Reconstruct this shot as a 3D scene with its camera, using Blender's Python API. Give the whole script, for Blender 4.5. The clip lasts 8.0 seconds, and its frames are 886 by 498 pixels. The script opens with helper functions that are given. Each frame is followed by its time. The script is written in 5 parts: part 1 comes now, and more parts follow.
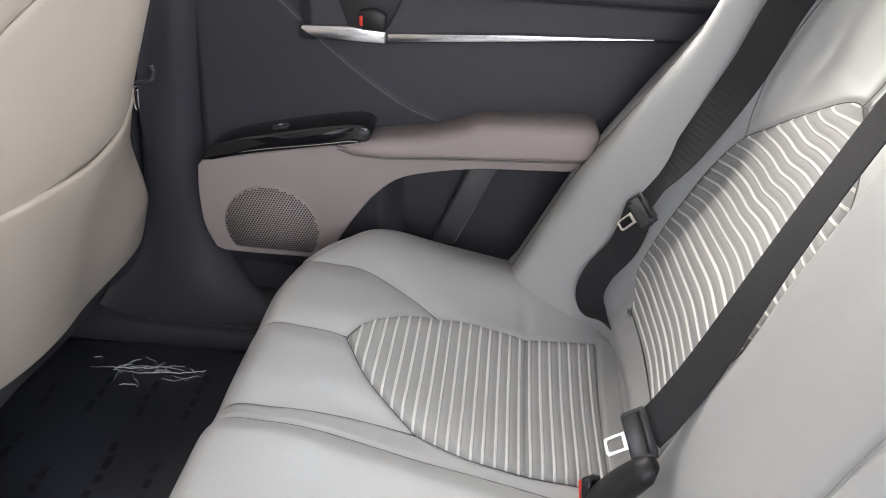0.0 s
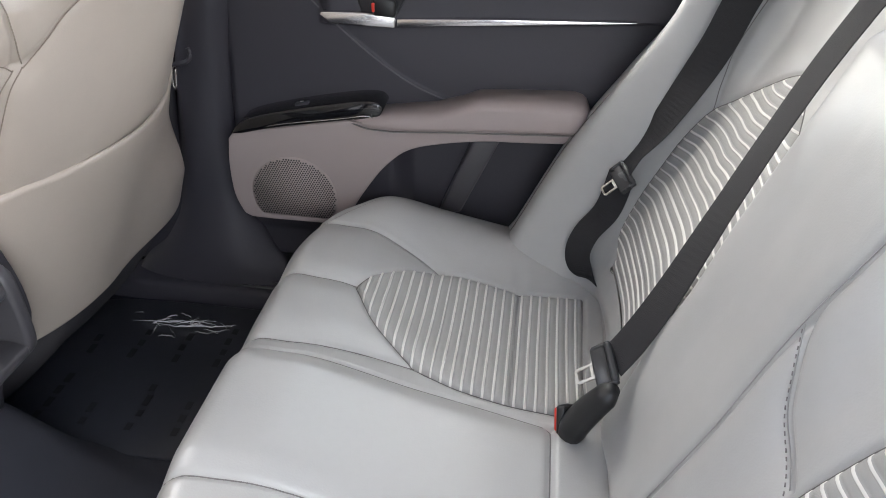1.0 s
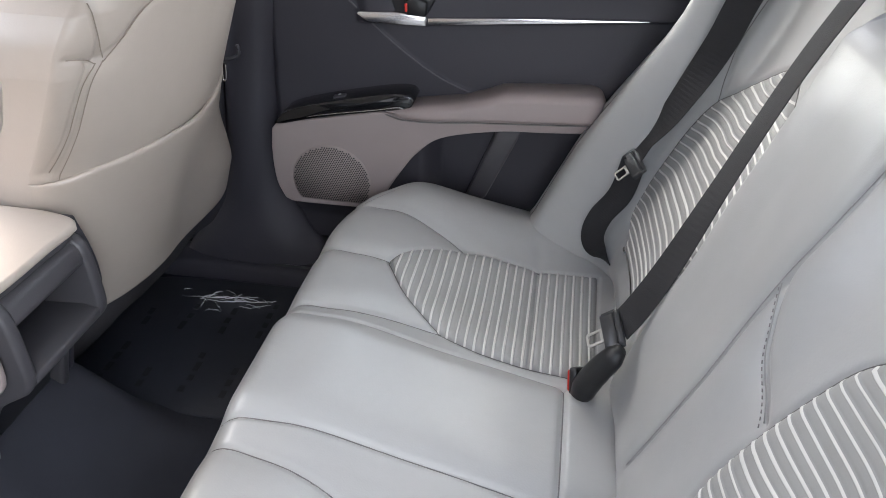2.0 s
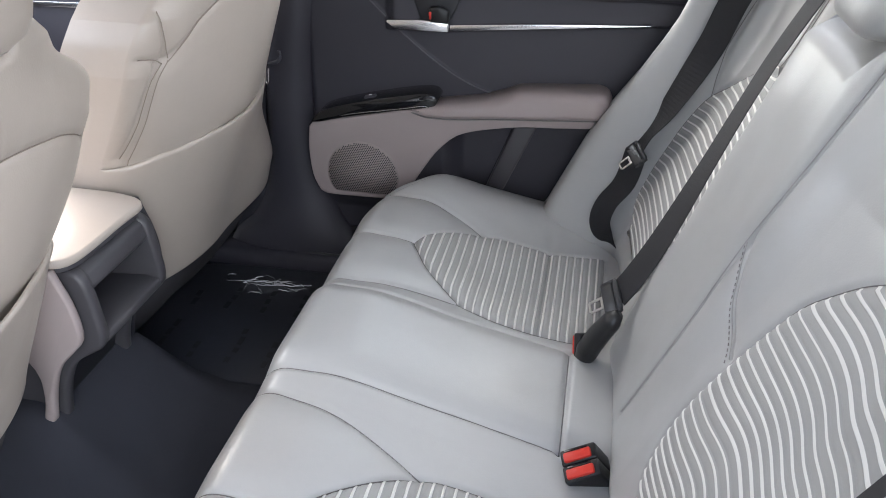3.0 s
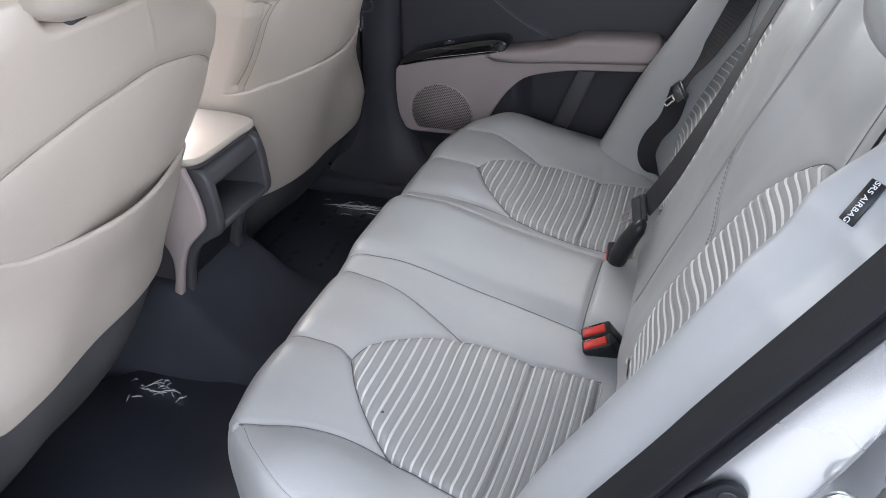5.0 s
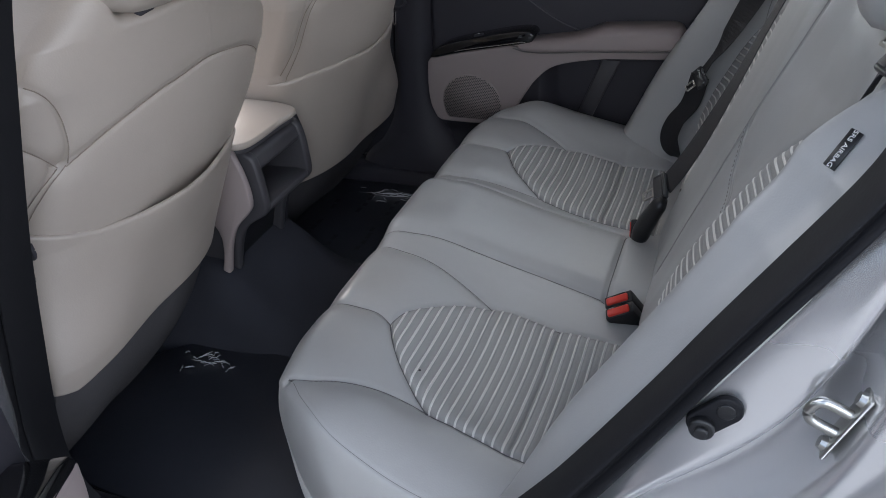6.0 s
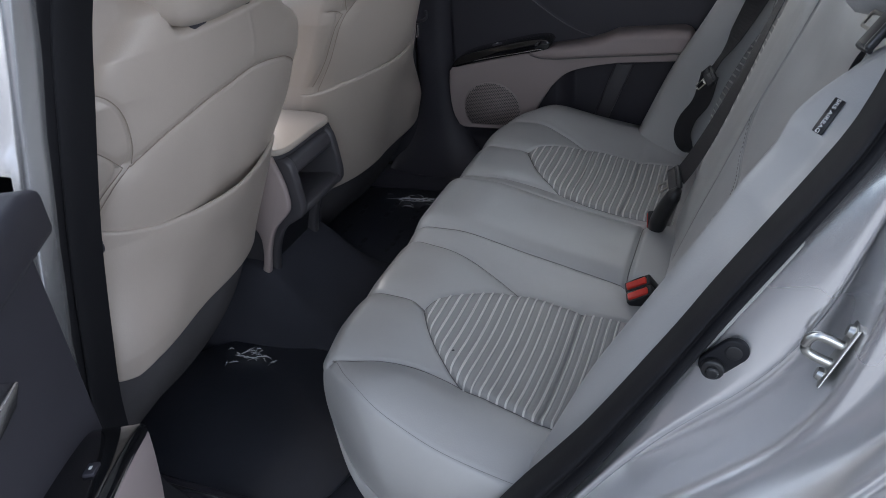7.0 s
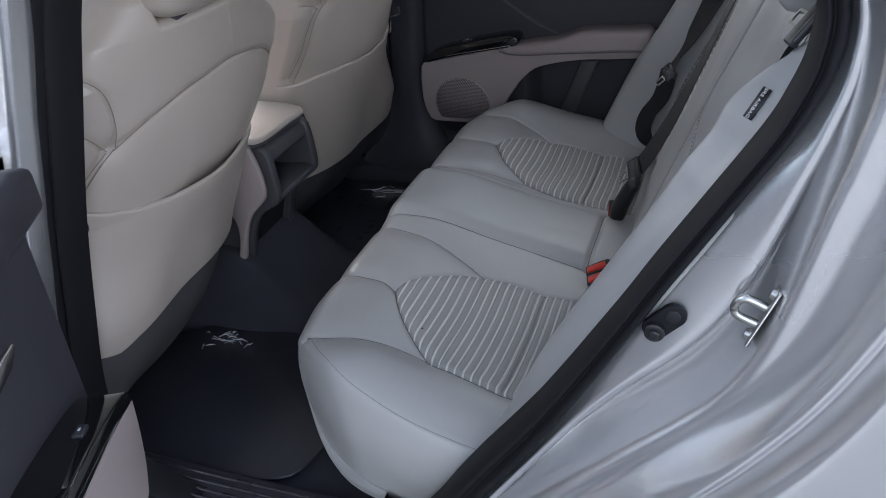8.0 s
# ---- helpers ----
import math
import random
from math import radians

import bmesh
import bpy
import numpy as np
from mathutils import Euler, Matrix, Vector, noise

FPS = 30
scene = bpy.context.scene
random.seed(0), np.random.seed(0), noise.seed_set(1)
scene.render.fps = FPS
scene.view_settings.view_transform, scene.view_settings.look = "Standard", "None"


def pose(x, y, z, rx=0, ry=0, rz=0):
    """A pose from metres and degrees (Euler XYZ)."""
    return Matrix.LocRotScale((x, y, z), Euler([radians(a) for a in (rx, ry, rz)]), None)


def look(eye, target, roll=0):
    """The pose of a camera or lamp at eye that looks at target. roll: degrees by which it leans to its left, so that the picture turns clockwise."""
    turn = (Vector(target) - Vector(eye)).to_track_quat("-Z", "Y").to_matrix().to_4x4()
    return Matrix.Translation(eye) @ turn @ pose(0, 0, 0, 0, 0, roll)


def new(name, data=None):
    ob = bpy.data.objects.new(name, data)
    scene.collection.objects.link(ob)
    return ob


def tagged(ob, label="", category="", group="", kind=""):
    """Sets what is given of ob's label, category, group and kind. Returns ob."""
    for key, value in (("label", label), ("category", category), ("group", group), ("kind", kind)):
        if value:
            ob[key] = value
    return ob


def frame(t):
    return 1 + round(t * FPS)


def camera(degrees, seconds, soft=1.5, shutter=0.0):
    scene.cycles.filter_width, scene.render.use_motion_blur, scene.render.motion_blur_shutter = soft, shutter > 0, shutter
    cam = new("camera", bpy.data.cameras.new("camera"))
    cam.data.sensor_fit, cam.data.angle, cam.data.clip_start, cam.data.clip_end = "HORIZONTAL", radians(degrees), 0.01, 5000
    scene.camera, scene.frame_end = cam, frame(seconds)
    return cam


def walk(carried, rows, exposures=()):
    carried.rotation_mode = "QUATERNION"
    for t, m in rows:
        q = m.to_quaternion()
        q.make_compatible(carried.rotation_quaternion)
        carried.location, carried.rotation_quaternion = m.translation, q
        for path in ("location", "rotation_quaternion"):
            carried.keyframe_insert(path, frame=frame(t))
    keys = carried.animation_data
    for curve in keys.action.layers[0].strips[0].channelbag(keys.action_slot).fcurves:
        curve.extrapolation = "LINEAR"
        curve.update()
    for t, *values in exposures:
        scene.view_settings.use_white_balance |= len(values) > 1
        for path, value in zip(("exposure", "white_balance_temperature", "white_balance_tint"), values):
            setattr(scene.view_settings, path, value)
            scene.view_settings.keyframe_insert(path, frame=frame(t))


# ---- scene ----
cam = camera(58.4, 8.0, soft=0.95)
PATH = [
    (0, (0.181, -0.549, 0.984), (0.082, 1.166, -0.041), 3.7),
    (0.5, (0.216, -0.616, 0.998), (0.075, 1.105, -0.012), 3.1),
    (1, (0.248, -0.692, 1.013), (0.067, 1.006, -0.028), 2.7),
    (1.5, (0.256, -0.742, 1.026), (0.043, 0.941, -0.034), 2.1),
    (2.8, (0.299, -0.944, 1.071), (-0.01, 0.754, 0.061), 1.4),
    (3, (0.311, -0.97, 1.073), (-0.014, 0.722, 0.057), 0.8),
    (3.5, (0.34, -1.039, 1.087), (-0.02, 0.64, 0.062), 0.3),
    (4, (0.367, -1.094, 1.094), (-0.034, 0.572, 0.062), 0.3),
    (4.5, (0.42, -1.156, 1.097), (-0.033, 0.486, 0.049), -0.0),
    (5, (0.467, -1.215, 1.101), (-0.103, 0.376, 0.031), -1.7),
    (6.3, (0.506, -1.349, 1.112), (-0.155, 0.215, 0.055), -4.0),
    (6.5, (0.512, -1.371, 1.113), (-0.166, 0.192, 0.066), -4.7),
    (7, (0.523, -1.427, 1.119), (-0.172, 0.147, 0.1), -5.7),
    (7.5, (0.541, -1.467, 1.122), (-0.15, 0.119, 0.118), -5.3),
    (8, (0.559, -1.497, 1.132), (-0.074, 0.098, 0.106), -4.4),
]
EXPOSURES = [(0.0, 2.74, 6420, 10), (1.5, 2.44, 6200, 10), (3.0, 2.40, 6080, 10), (3.7, 2.22, 6030, 10), (5.0, 2.16, 6000, 10), (6.3, 1.04, 5860, 10), (7.0, 1.02, 5800, 10), (8.0, 1.08, 5740, 10)]
walk(cam, [(t, look(eye, target, roll)) for t, eye, target, roll in PATH], EXPOSURES)

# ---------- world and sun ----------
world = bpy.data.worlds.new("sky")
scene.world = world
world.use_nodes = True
wn = world.node_tree.nodes
sky = wn.new("ShaderNodeTexSky")
sky.sky_type = "NISHITA"
sky.sun_disc = False
sky.air_density, sky.dust_density = 1.0, 3.0
sky.sun_elevation, sky.sun_rotation = radians(34.6), radians(313.7)
wn["Background"].inputs["Strength"].default_value = 0.145
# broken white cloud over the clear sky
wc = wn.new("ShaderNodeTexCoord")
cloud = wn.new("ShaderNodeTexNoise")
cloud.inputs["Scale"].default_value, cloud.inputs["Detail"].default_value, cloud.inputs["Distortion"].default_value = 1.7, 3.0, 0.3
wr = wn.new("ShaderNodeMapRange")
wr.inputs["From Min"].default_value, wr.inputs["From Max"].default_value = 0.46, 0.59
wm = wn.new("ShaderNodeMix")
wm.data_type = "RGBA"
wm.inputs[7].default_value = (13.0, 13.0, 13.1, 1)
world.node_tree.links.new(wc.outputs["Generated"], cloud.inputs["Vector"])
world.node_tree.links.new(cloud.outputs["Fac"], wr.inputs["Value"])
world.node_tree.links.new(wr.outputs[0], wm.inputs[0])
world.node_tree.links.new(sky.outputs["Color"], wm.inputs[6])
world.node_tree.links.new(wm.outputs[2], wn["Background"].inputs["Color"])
sun = new("sun", bpy.data.lights.new("sun", "SUN"))
sun.data.energy, sun.data.angle, sun.data.color = 1.5, radians(60), (1.0, 0.95, 0.89)
sun.matrix_world = look((-4.4, 4.2, 4.2), (0, 0, 0))


# ---------- materials ----------
def material(name, colour, rough=0.5, metal=0.0, bump=0.0, scale=200.0, vary=0.08, coat=0.0, spec=0.5, big=6.0, transmission=0.0, alpha=1.0):
    m = bpy.data.materials.new(name)
    m.use_nodes = True
    nt = m.node_tree
    b = nt.nodes["Principled BSDF"]
    b.inputs["Roughness"].default_value = rough
    b.inputs["Metallic"].default_value = metal
    b.inputs["Coat Weight"].default_value = coat
    b.inputs["Specular IOR Level"].default_value = spec
    b.inputs["Transmission Weight"].default_value = transmission
    b.inputs["Alpha"].default_value = alpha
    co = nt.nodes.new("ShaderNodeTexCoord")
    large = nt.nodes.new("ShaderNodeTexNoise")
    large.inputs["Scale"].default_value, large.inputs["Detail"].default_value = big, 5.0
    nt.links.new(co.outputs["Object"], large.inputs["Vector"])
    fine = nt.nodes.new("ShaderNodeTexNoise")
    fine.inputs["Scale"].default_value, fine.inputs["Detail"].default_value = scale, 3.0
    nt.links.new(co.outputs["Object"], fine.inputs["Vector"])
    mix = nt.nodes.new("ShaderNodeMix")
    mix.data_type = "RGBA"
    mix.inputs[6].default_value = (*[c * (1 - vary) for c in colour], 1)
    mix.inputs[7].default_value = (*[min(1, c * (1 + vary)) for c in colour], 1)
    add = nt.nodes.new("ShaderNodeMath")
    add.operation = "MULTIPLY_ADD"
    add.inputs[1].default_value = 0.4
    nt.links.new(fine.outputs["Fac"], add.inputs[0])
    nt.links.new(large.outputs["Fac"], add.inputs[2])
    sub = nt.nodes.new("ShaderNodeMath")
    sub.operation, sub.use_clamp = "SUBTRACT", True
    sub.inputs[1].default_value = 0.2
    nt.links.new(add.outputs[0], sub.inputs[0])
    nt.links.new(sub.outputs[0], mix.inputs[0])
    nt.links.new(mix.outputs[2], b.inputs["Base Color"])
    if rough > 0.05:
        rr = nt.nodes.new("ShaderNodeMapRange")
        rr.inputs["To Min"].default_value, rr.inputs["To Max"].default_value = rough * 0.85, min(1, rough * 1.15)
        nt.links.new(large.outputs["Fac"], rr.inputs["Value"])
        nt.links.new(rr.outputs[0], b.inputs["Roughness"])
    if bump:
        bp = nt.nodes.new("ShaderNodeBump")
        bp.inputs["Strength"].default_value, bp.inputs["Distance"].default_value = bump, 0.001
        nt.links.new(fine.outputs["Fac"], bp.inputs["Height"])
        nt.links.new(bp.outputs[0], b.inputs["Normal"])
    return m


def leather(name, colour, rough=0.35):
    """Grained leather: small cells, soft wrinkles and a faint sheen."""
    m = material(name, colour, rough, bump=0.0, vary=0.05, scale=90.0, big=3.0, spec=0.65)
    nt = m.node_tree
    b = nt.nodes["Principled BSDF"]
    co = nt.nodes.new("ShaderNodeTexCoord")
    cells = nt.nodes.new("ShaderNodeTexNoise")
    cells.inputs["Scale"].default_value, cells.inputs["Detail"].default_value = 420.0, 2.0
    nt.links.new(co.outputs["Object"], cells.inputs["Vector"])
    folds = nt.nodes.new("ShaderNodeTexNoise")
    folds.inputs["Scale"].default_value, folds.inputs["Detail"].default_value, folds.inputs["Distortion"].default_value = 9.0, 1.5, 0.0
    nt.links.new(co.outputs["Object"], folds.inputs["Vector"])
    b1 = nt.nodes.new("ShaderNodeBump")
    b1.inputs["Strength"].default_value, b1.inputs["Distance"].default_value = 0.30, 0.0006
    nt.links.new(cells.outputs["Fac"], b1.inputs["Height"])
    b2 = nt.nodes.new("ShaderNodeBump")
    b2.inputs["Strength"].default_value, b2.inputs["Distance"].default_value = 0.45, 0.012
    nt.links.new(folds.outputs["Fac"], b2.inputs["Height"])
    nt.links.new(b1.outputs[0], b2.inputs["Normal"])
    nt.links.new(b2.outputs[0], b.inputs["Normal"])
    return m


M_LEATHER = leather("pale_grey_leather", (0.40, 0.395, 0.386))
M_LEATHER_F = leather("taupe_leather", (0.43, 0.375, 0.325))
M_BAND = material("perforated_grey_leather", (0.325, 0.318, 0.306), 0.6, bump=0.6, scale=900.0, vary=0.10)
M_CORD = leather("white_piping", (0.68, 0.665, 0.63), 0.5)
M_SEAM = material("seam_thread", (0.16, 0.15, 0.145), 0.8, bump=0.5, scale=800.0)
M_SEAM_F = material("taupe_seam", (0.27, 0.225, 0.185), 0.7, bump=0.4, scale=800.0)
M_STITCH = material("grey_stitching", (0.22, 0.20, 0.20), 0.8)
M_TAUPE = material("taupe_moulding", (0.34, 0.285, 0.275), 0.55, bump=0.25, scale=600.0, vary=0.04)
M_GRILLE = material("dark_speaker_mesh", (0.05, 0.045, 0.045), 0.6)
M_DARK = material("charcoal_moulding", (0.036, 0.034, 0.043), 0.55, bump=0.3, scale=700.0, vary=0.10)
M_EDGE_GLINT = material("charcoal_edge_glint", (0.085, 0.080, 0.09), 0.3, vary=0.05)
M_GREY = material("grey_console_moulding", (0.060, 0.057, 0.063), 0.38, bump=0.25, scale=700.0, vary=0.06)
M_DARK2 = material("black_moulding", (0.016, 0.016, 0.019), 0.5, bump=0.25, scale=700.0, vary=0.10)
M_GLOSS = material("gloss_black", (0.008, 0.008, 0.009), 0.08, coat=0.5, vary=0.02)
M_CHROME = material("brushed_chrome", (0.75, 0.74, 0.74), 0.22, metal=1.0, bump=0.1, scale=400.0, vary=0.03)
M_STEEL = material("zinc_steel", (0.50, 0.49, 0.46), 0.28, metal=1.0, bump=0.15, scale=150.0, vary=0.08)
M_CARPET = material("black_carpet", (0.040, 0.041, 0.051), 0.95, bump=1.0, scale=1400.0, vary=0.35, spec=0.2)
M_CARPET2 = material("charcoal_carpet", (0.085, 0.081, 0.086), 0.95, bump=1.0, scale=1100.0, vary=0.4, spec=0.2)
M_MAT = material("mat_under_film", (0.027, 0.029, 0.037), 0.35, bump=0.25, scale=40.0, vary=0.25, coat=0.35)
M_PRINT = material("film_print", (0.011, 0.012, 0.015), 0.4, vary=0.05)
# near-white base: the glints of the clear film are put into the colour
M_FILM_GLINT = material("film_glint", (0.90, 0.92, 0.95), 0.10, bump=0.3, scale=60.0, alpha=0.32, spec=1.0, vary=0.02)
M_WEB = material("black_webbing", (0.015, 0.014, 0.016), 0.75, bump=0.8, scale=900.0, vary=0.15)
M_BUCKLE = material("black_buckle", (0.010, 0.010, 0.011), 0.38, bump=0.2, scale=500.0)
M_TONGUE = material("dark_grey_tongue", (0.035, 0.035, 0.037), 0.28, bump=0.1, scale=500.0)
M_RED = material("red_button", (0.62, 0.035, 0.02), 0.35, vary=0.03)
M_RUBBER = material("black_rubber", (0.007, 0.007, 0.009), 0.65, bump=0.2, scale=300.0, spec=0.3)
M_PAINT = material("silver_paint", (0.87, 0.865, 0.87), 0.27, metal=0.87, coat=1.0, scale=300.0, vary=0.02, big=1.0)
M_HEAD = material("light_headliner", (0.62, 0.60, 0.575), 0.95, bump=0.5, scale=900.0)
M_GLASS = material("tinted_glass", (0.75, 0.80, 0.80), 0.01, transmission=1.0, vary=0.01)
M_GROUND = material("pale_concrete", (0.19, 0.185, 0.181), 0.9, bump=1.0, scale=120.0, vary=0.3)
M_WHITE = material("white_lettering", (0.8, 0.8, 0.8), 0.5, vary=0.02)


# ---------- building helpers ----------
def empty(name, label, category, group="", kind="", place=(0, 0, 0)):
    ob = tagged(new(name), label, category, group, kind)
    ob.location = place
    ob.empty_display_size = 0.05
    return ob


def raw(name, verts, faces, mat, parent=None, label="", smooth=True, flat=None, slots=None, index=None):
    """One mesh object from numpy vertices in world metres; parents here stand unturned at the origin."""
    me = bpy.data.meshes.new(name)
    me.from_pydata([tuple(map(float, v)) for v in verts], [], faces)
    me.materials.append(mat)
    for extra in slots or ():
        me.materials.append(extra)
    me.polygons.foreach_set("use_smooth", [smooth] * len(me.polygons) if flat is None else flat)
    if index is not None:
        me.polygons.foreach_set("material_index", index)
    me.update()
    ob = new(name, me)
    if parent is not None:
        ob.parent = parent
    if label:
        ob["label"] = label
    return ob


def part(name, bm, mat, parent=None, label="", smooth=False):
    me = bpy.data.meshes.new(name)
    bmesh.ops.recalc_face_normals(bm, faces=bm.faces)
    bm.to_mesh(me)
    bm.free()
    me.materials.append(mat)
    me.polygons.foreach_set("use_smooth", [smooth] * len(me.polygons))
    ob = new(name, me)
    if parent is not None:
        ob.parent = parent
    if label:
        ob["label"] = label
    return ob


def sheet(name, X, Y, Z, mat, parent, thick, label="", slots=None, index=None):
    """A closed slab: a front grid, the same grid moved by thick, and the four edges."""
    nu, nv = X.shape
    front = np.stack([X, Y, Z], -1).reshape(-1, 3)
    back = front + np.asarray(thick, float)
    mid = front.reshape(nu, nv, 3)
    n = np.cross(mid[nu // 2 + 1, nv // 2] - mid[nu // 2, nv // 2], mid[nu // 2, nv // 2 + 1] - mid[nu // 2, nv // 2])
    flip = n @ np.asarray(thick, float) > 0
    k = nu * nv
    i = np.arange(nu - 1)[:, None] * nv + np.arange(nv - 1)[None, :]
    q = np.stack([i, i + nv, i + nv + 1, i + 1], -1).reshape(-1, 4)
    q2 = np.stack([i, i + 1, i + nv + 1, i + nv], -1).reshape(-1, 4) + k
    rim = []
    a = [u * nv for u in range(nu)] + [(nu - 1) * nv + v for v in range(1, nv)] + [u * nv + nv - 1 for u in range(nu - 2, -1, -1)] + [v for v in range(nv - 2, 0, -1)]
    for s, e in zip(a, a[1:] + a[:1]):
        rim.append((s, s + k, e + k, e))
    faces = [tuple(f) for f in q.tolist()] + [tuple(f) for f in q2.tolist()] + rim
    if flip:
        faces = [f[::-1] for f in faces]
    flat = [True] * (2 * len(q)) + [False] * len(rim)
    idx = None
    if index is not None:
        idx = list(index.reshape(-1)) + [0] * (len(q) + len(rim))
    return raw(name, np.concatenate([front, back]), faces, mat, parent, label, flat=flat, slots=slots, index=idx)


def spline(points, n):
    """n points along a smooth curve through the given ones (Catmull-Rom, spaced by length)."""
    p = np.asarray(points, float)
    q = np.vstack([2 * p[0] - p[1], p, 2 * p[-1] - p[-2]])
    out = []
    for a, b, c, d in zip(q, q[1:], q[2:], q[3:]):
        t = np.linspace(0, 1, 24, endpoint=False)[:, None]
        out.append(0.5 * (2 * b + (c - a) * t + (2 * a - 5 * b + 4 * c - d) * t**2 + (3 * b - a - 3 * c + d) * t**3))
    out = np.vstack([*out, p[-1:]])
    s = np.r_[0, np.cumsum(np.linalg.norm(np.diff(out, axis=0), axis=1))]
    at = np.linspace(0, s[-1], n)
    return np.stack([np.interp(at, s, out[:, k]) for k in range(p.shape[1])], -1)


def tube(name, points, radius, mat, parent, label="", sides=8, flatten=1.0, n=None, closed=False):
    p = spline(points, n) if n else np.asarray(points, float)
    t = np.gradient(p, axis=0)
    t /= np.linalg.norm(t, axis=1)[:, None] + 1e-9
    up = np.array([0.0, 0.0, 1.0]) if abs(t[:, 2]).mean() < 0.8 else np.array([1.0, 0.0, 0.0])
    a = np.cross(t, up)
    a /= np.linalg.norm(a, axis=1)[:, None] + 1e-9
    b = np.cross(a, t)
    r = np.broadcast_to(radius, len(p))
    ang = np.linspace(0, 2 * np.pi, sides, endpoint=False)
    ring = p[:, None] + r[:, None, None] * (np.cos(ang)[None, :, None] * a[:, None] + flatten * np.sin(ang)[None, :, None] * b[:, None])
    v = ring.reshape(-1, 3)
    faces = []
    for i in range(len(p) - 1):
        for j in range(sides):
            k = (j + 1) % sides
            faces.append((i * sides + j, i * sides + k, (i + 1) * sides + k, (i + 1) * sides + j))
    faces += [tuple(range(sides - 1, -1, -1)), tuple((len(p) - 1) * sides + j for j in range(sides))]
    return raw(name, v, faces, mat, parent, label)


def ribbon(name, points, across, width, thick, mat, parent, label="", n=60):
    """A strap: a flat section carried along a curve; across gives its width's way at each given point."""
    p = spline(points, n)
    run = np.r_[0, np.cumsum(np.linalg.norm(np.diff(np.asarray(points, float), axis=0), axis=1))]
    at = np.linspace(0, run[-1], n)
    w = np.stack([np.interp(at, run, np.asarray(across, float)[:, k]) for k in range(3)], -1)
    t = np.gradient(p, axis=0)
    t /= np.linalg.norm(t, axis=1)[:, None]
    w = w - (w * t).sum(1)[:, None] * t
    w /= np.linalg.norm(w, axis=1)[:, None]
    h = np.cross(t, w)
    section = [(-0.5, -0.35), (-0.47, -0.5), (0.47, -0.5), (0.5, -0.35), (0.5, 0.35), (0.47, 0.5), (-0.47, 0.5), (-0.5, 0.35)]
    v = np.concatenate([(p + a * width * w + b * thick * h)[:, None] for a, b in section], 1).reshape(-1, 3)
    k = len(section)
    faces = [(i * k + j, i * k + (j + 1) % k, (i + 1) * k + (j + 1) % k, (i + 1) * k + j) for i in range(n - 1) for j in range(k)]
    faces += [tuple(range(k - 1, -1, -1)), tuple((n - 1) * k + j for j in range(k))]
    return raw(name, v, faces, mat, parent, label, smooth=False)


def box(name, size, m, mat, parent=None, label="", bevel=0.004, segments=3, taper=1.0):
    bm = bmesh.new()
    bmesh.ops.create_cube(bm, size=1)
    for v in bm.verts:
        k = taper if v.co.z > 0 else 1.0
        v.co = Vector((v.co.x * size[0] * k, v.co.y * size[1] * k, v.co.z * size[2]))
    if bevel:
        bmesh.ops.bevel(bm, geom=bm.edges[:], offset=bevel, segments=segments, profile=0.5, affect="EDGES")
    bm.transform(m)
    return part(name, bm, mat, parent, label, smooth=bevel > 0)


def prism(name, outline, a, b, place, mat, parent=None, label="", bevel=0.004, segments=2, smooth=True):
    """An outline (pairs) drawn out between depths a and b, its edges rounded; place(u, v, d) gives the point."""
    bm = bmesh.new()
    low = [bm.verts.new(place(u, v, a)) for u, v in outline]
    high = [bm.verts.new(place(u, v, b)) for u, v in outline]
    bm.faces.new(low)
    bm.faces.new(high[::-1])
    for i in range(len(outline)):
        j = (i + 1) % len(outline)
        bm.faces.new((low[i], high[i], high[j], low[j]))
    bmesh.ops.recalc_face_normals(bm, faces=bm.faces)
    if bevel:
        sharp = [e for e in bm.edges if e.calc_face_angle(0) > 0.6]
        bmesh.ops.bevel(bm, geom=sharp, offset=bevel, segments=segments, profile=0.5, affect="EDGES", clamp_overlap=True)
    return part(name, bm, mat, parent, label, smooth=smooth)


def away(P, line, reach=0.09):
    """The distance of points (..., 2) from a polyline, worked out only where it may be under reach."""
    line = np.asarray(line, float)
    best = np.full(P.shape[:-1], 9.0)
    low, high = line.min(0) - reach, line.max(0) + reach
    close = ((P > low) & (P < high)).all(-1)
    Q = P[close]
    d = np.full(len(Q), 81.0)
    for a, b in zip(line, line[1:]):
        ab = b - a
        t = np.clip(((Q - a) @ ab) / (ab @ ab + 1e-12), 0, 1)
        r = Q - a - t[:, None] * ab
        d = np.minimum(d, r[:, 0] ** 2 + r[:, 1] ** 2)
    best[close] = np.sqrt(d)
    return best


def smooth01(t):
    t = np.clip(t, 0, 1)
    return t * t * (3 - 2 * t)


def inside(P, poly):
    poly = np.asarray(poly, float)
    out = np.zeros(P.shape[:-1], bool)
    close = ((P > poly.min(0)) & (P < poly.max(0))).all(-1)
    x, y = P[close].T
    ok = np.zeros(len(x), bool)
    for (ax, ay), (bx, by) in zip(poly, np.roll(poly, -1, axis=0)):
        cut = (ay > y) != (by > y)
        ok ^= cut & (x < (bx - ax) * (y - ay) / (by - ay + 1e-12) + ax)
    out[close] = ok
    return out


# ---------- rear bench: cushion ----------
CUSHION_PROFILE = [(0.06, 0.088), (-0.050, 0.096), (-0.102, 0.137), (-0.131, 0.205), (-0.137, 0.268), (-0.111, 0.301), (-0.064, 0.304), (0.0, 0.298), (0.12, 0.264), (0.24, 0.238), (0.34, 0.221), (0.43, 0.207)]
CP = spline(CUSHION_PROFILE, 400)
TOP = CP[CP[:, 0].argmin() + 6:]
C_END = 0.378
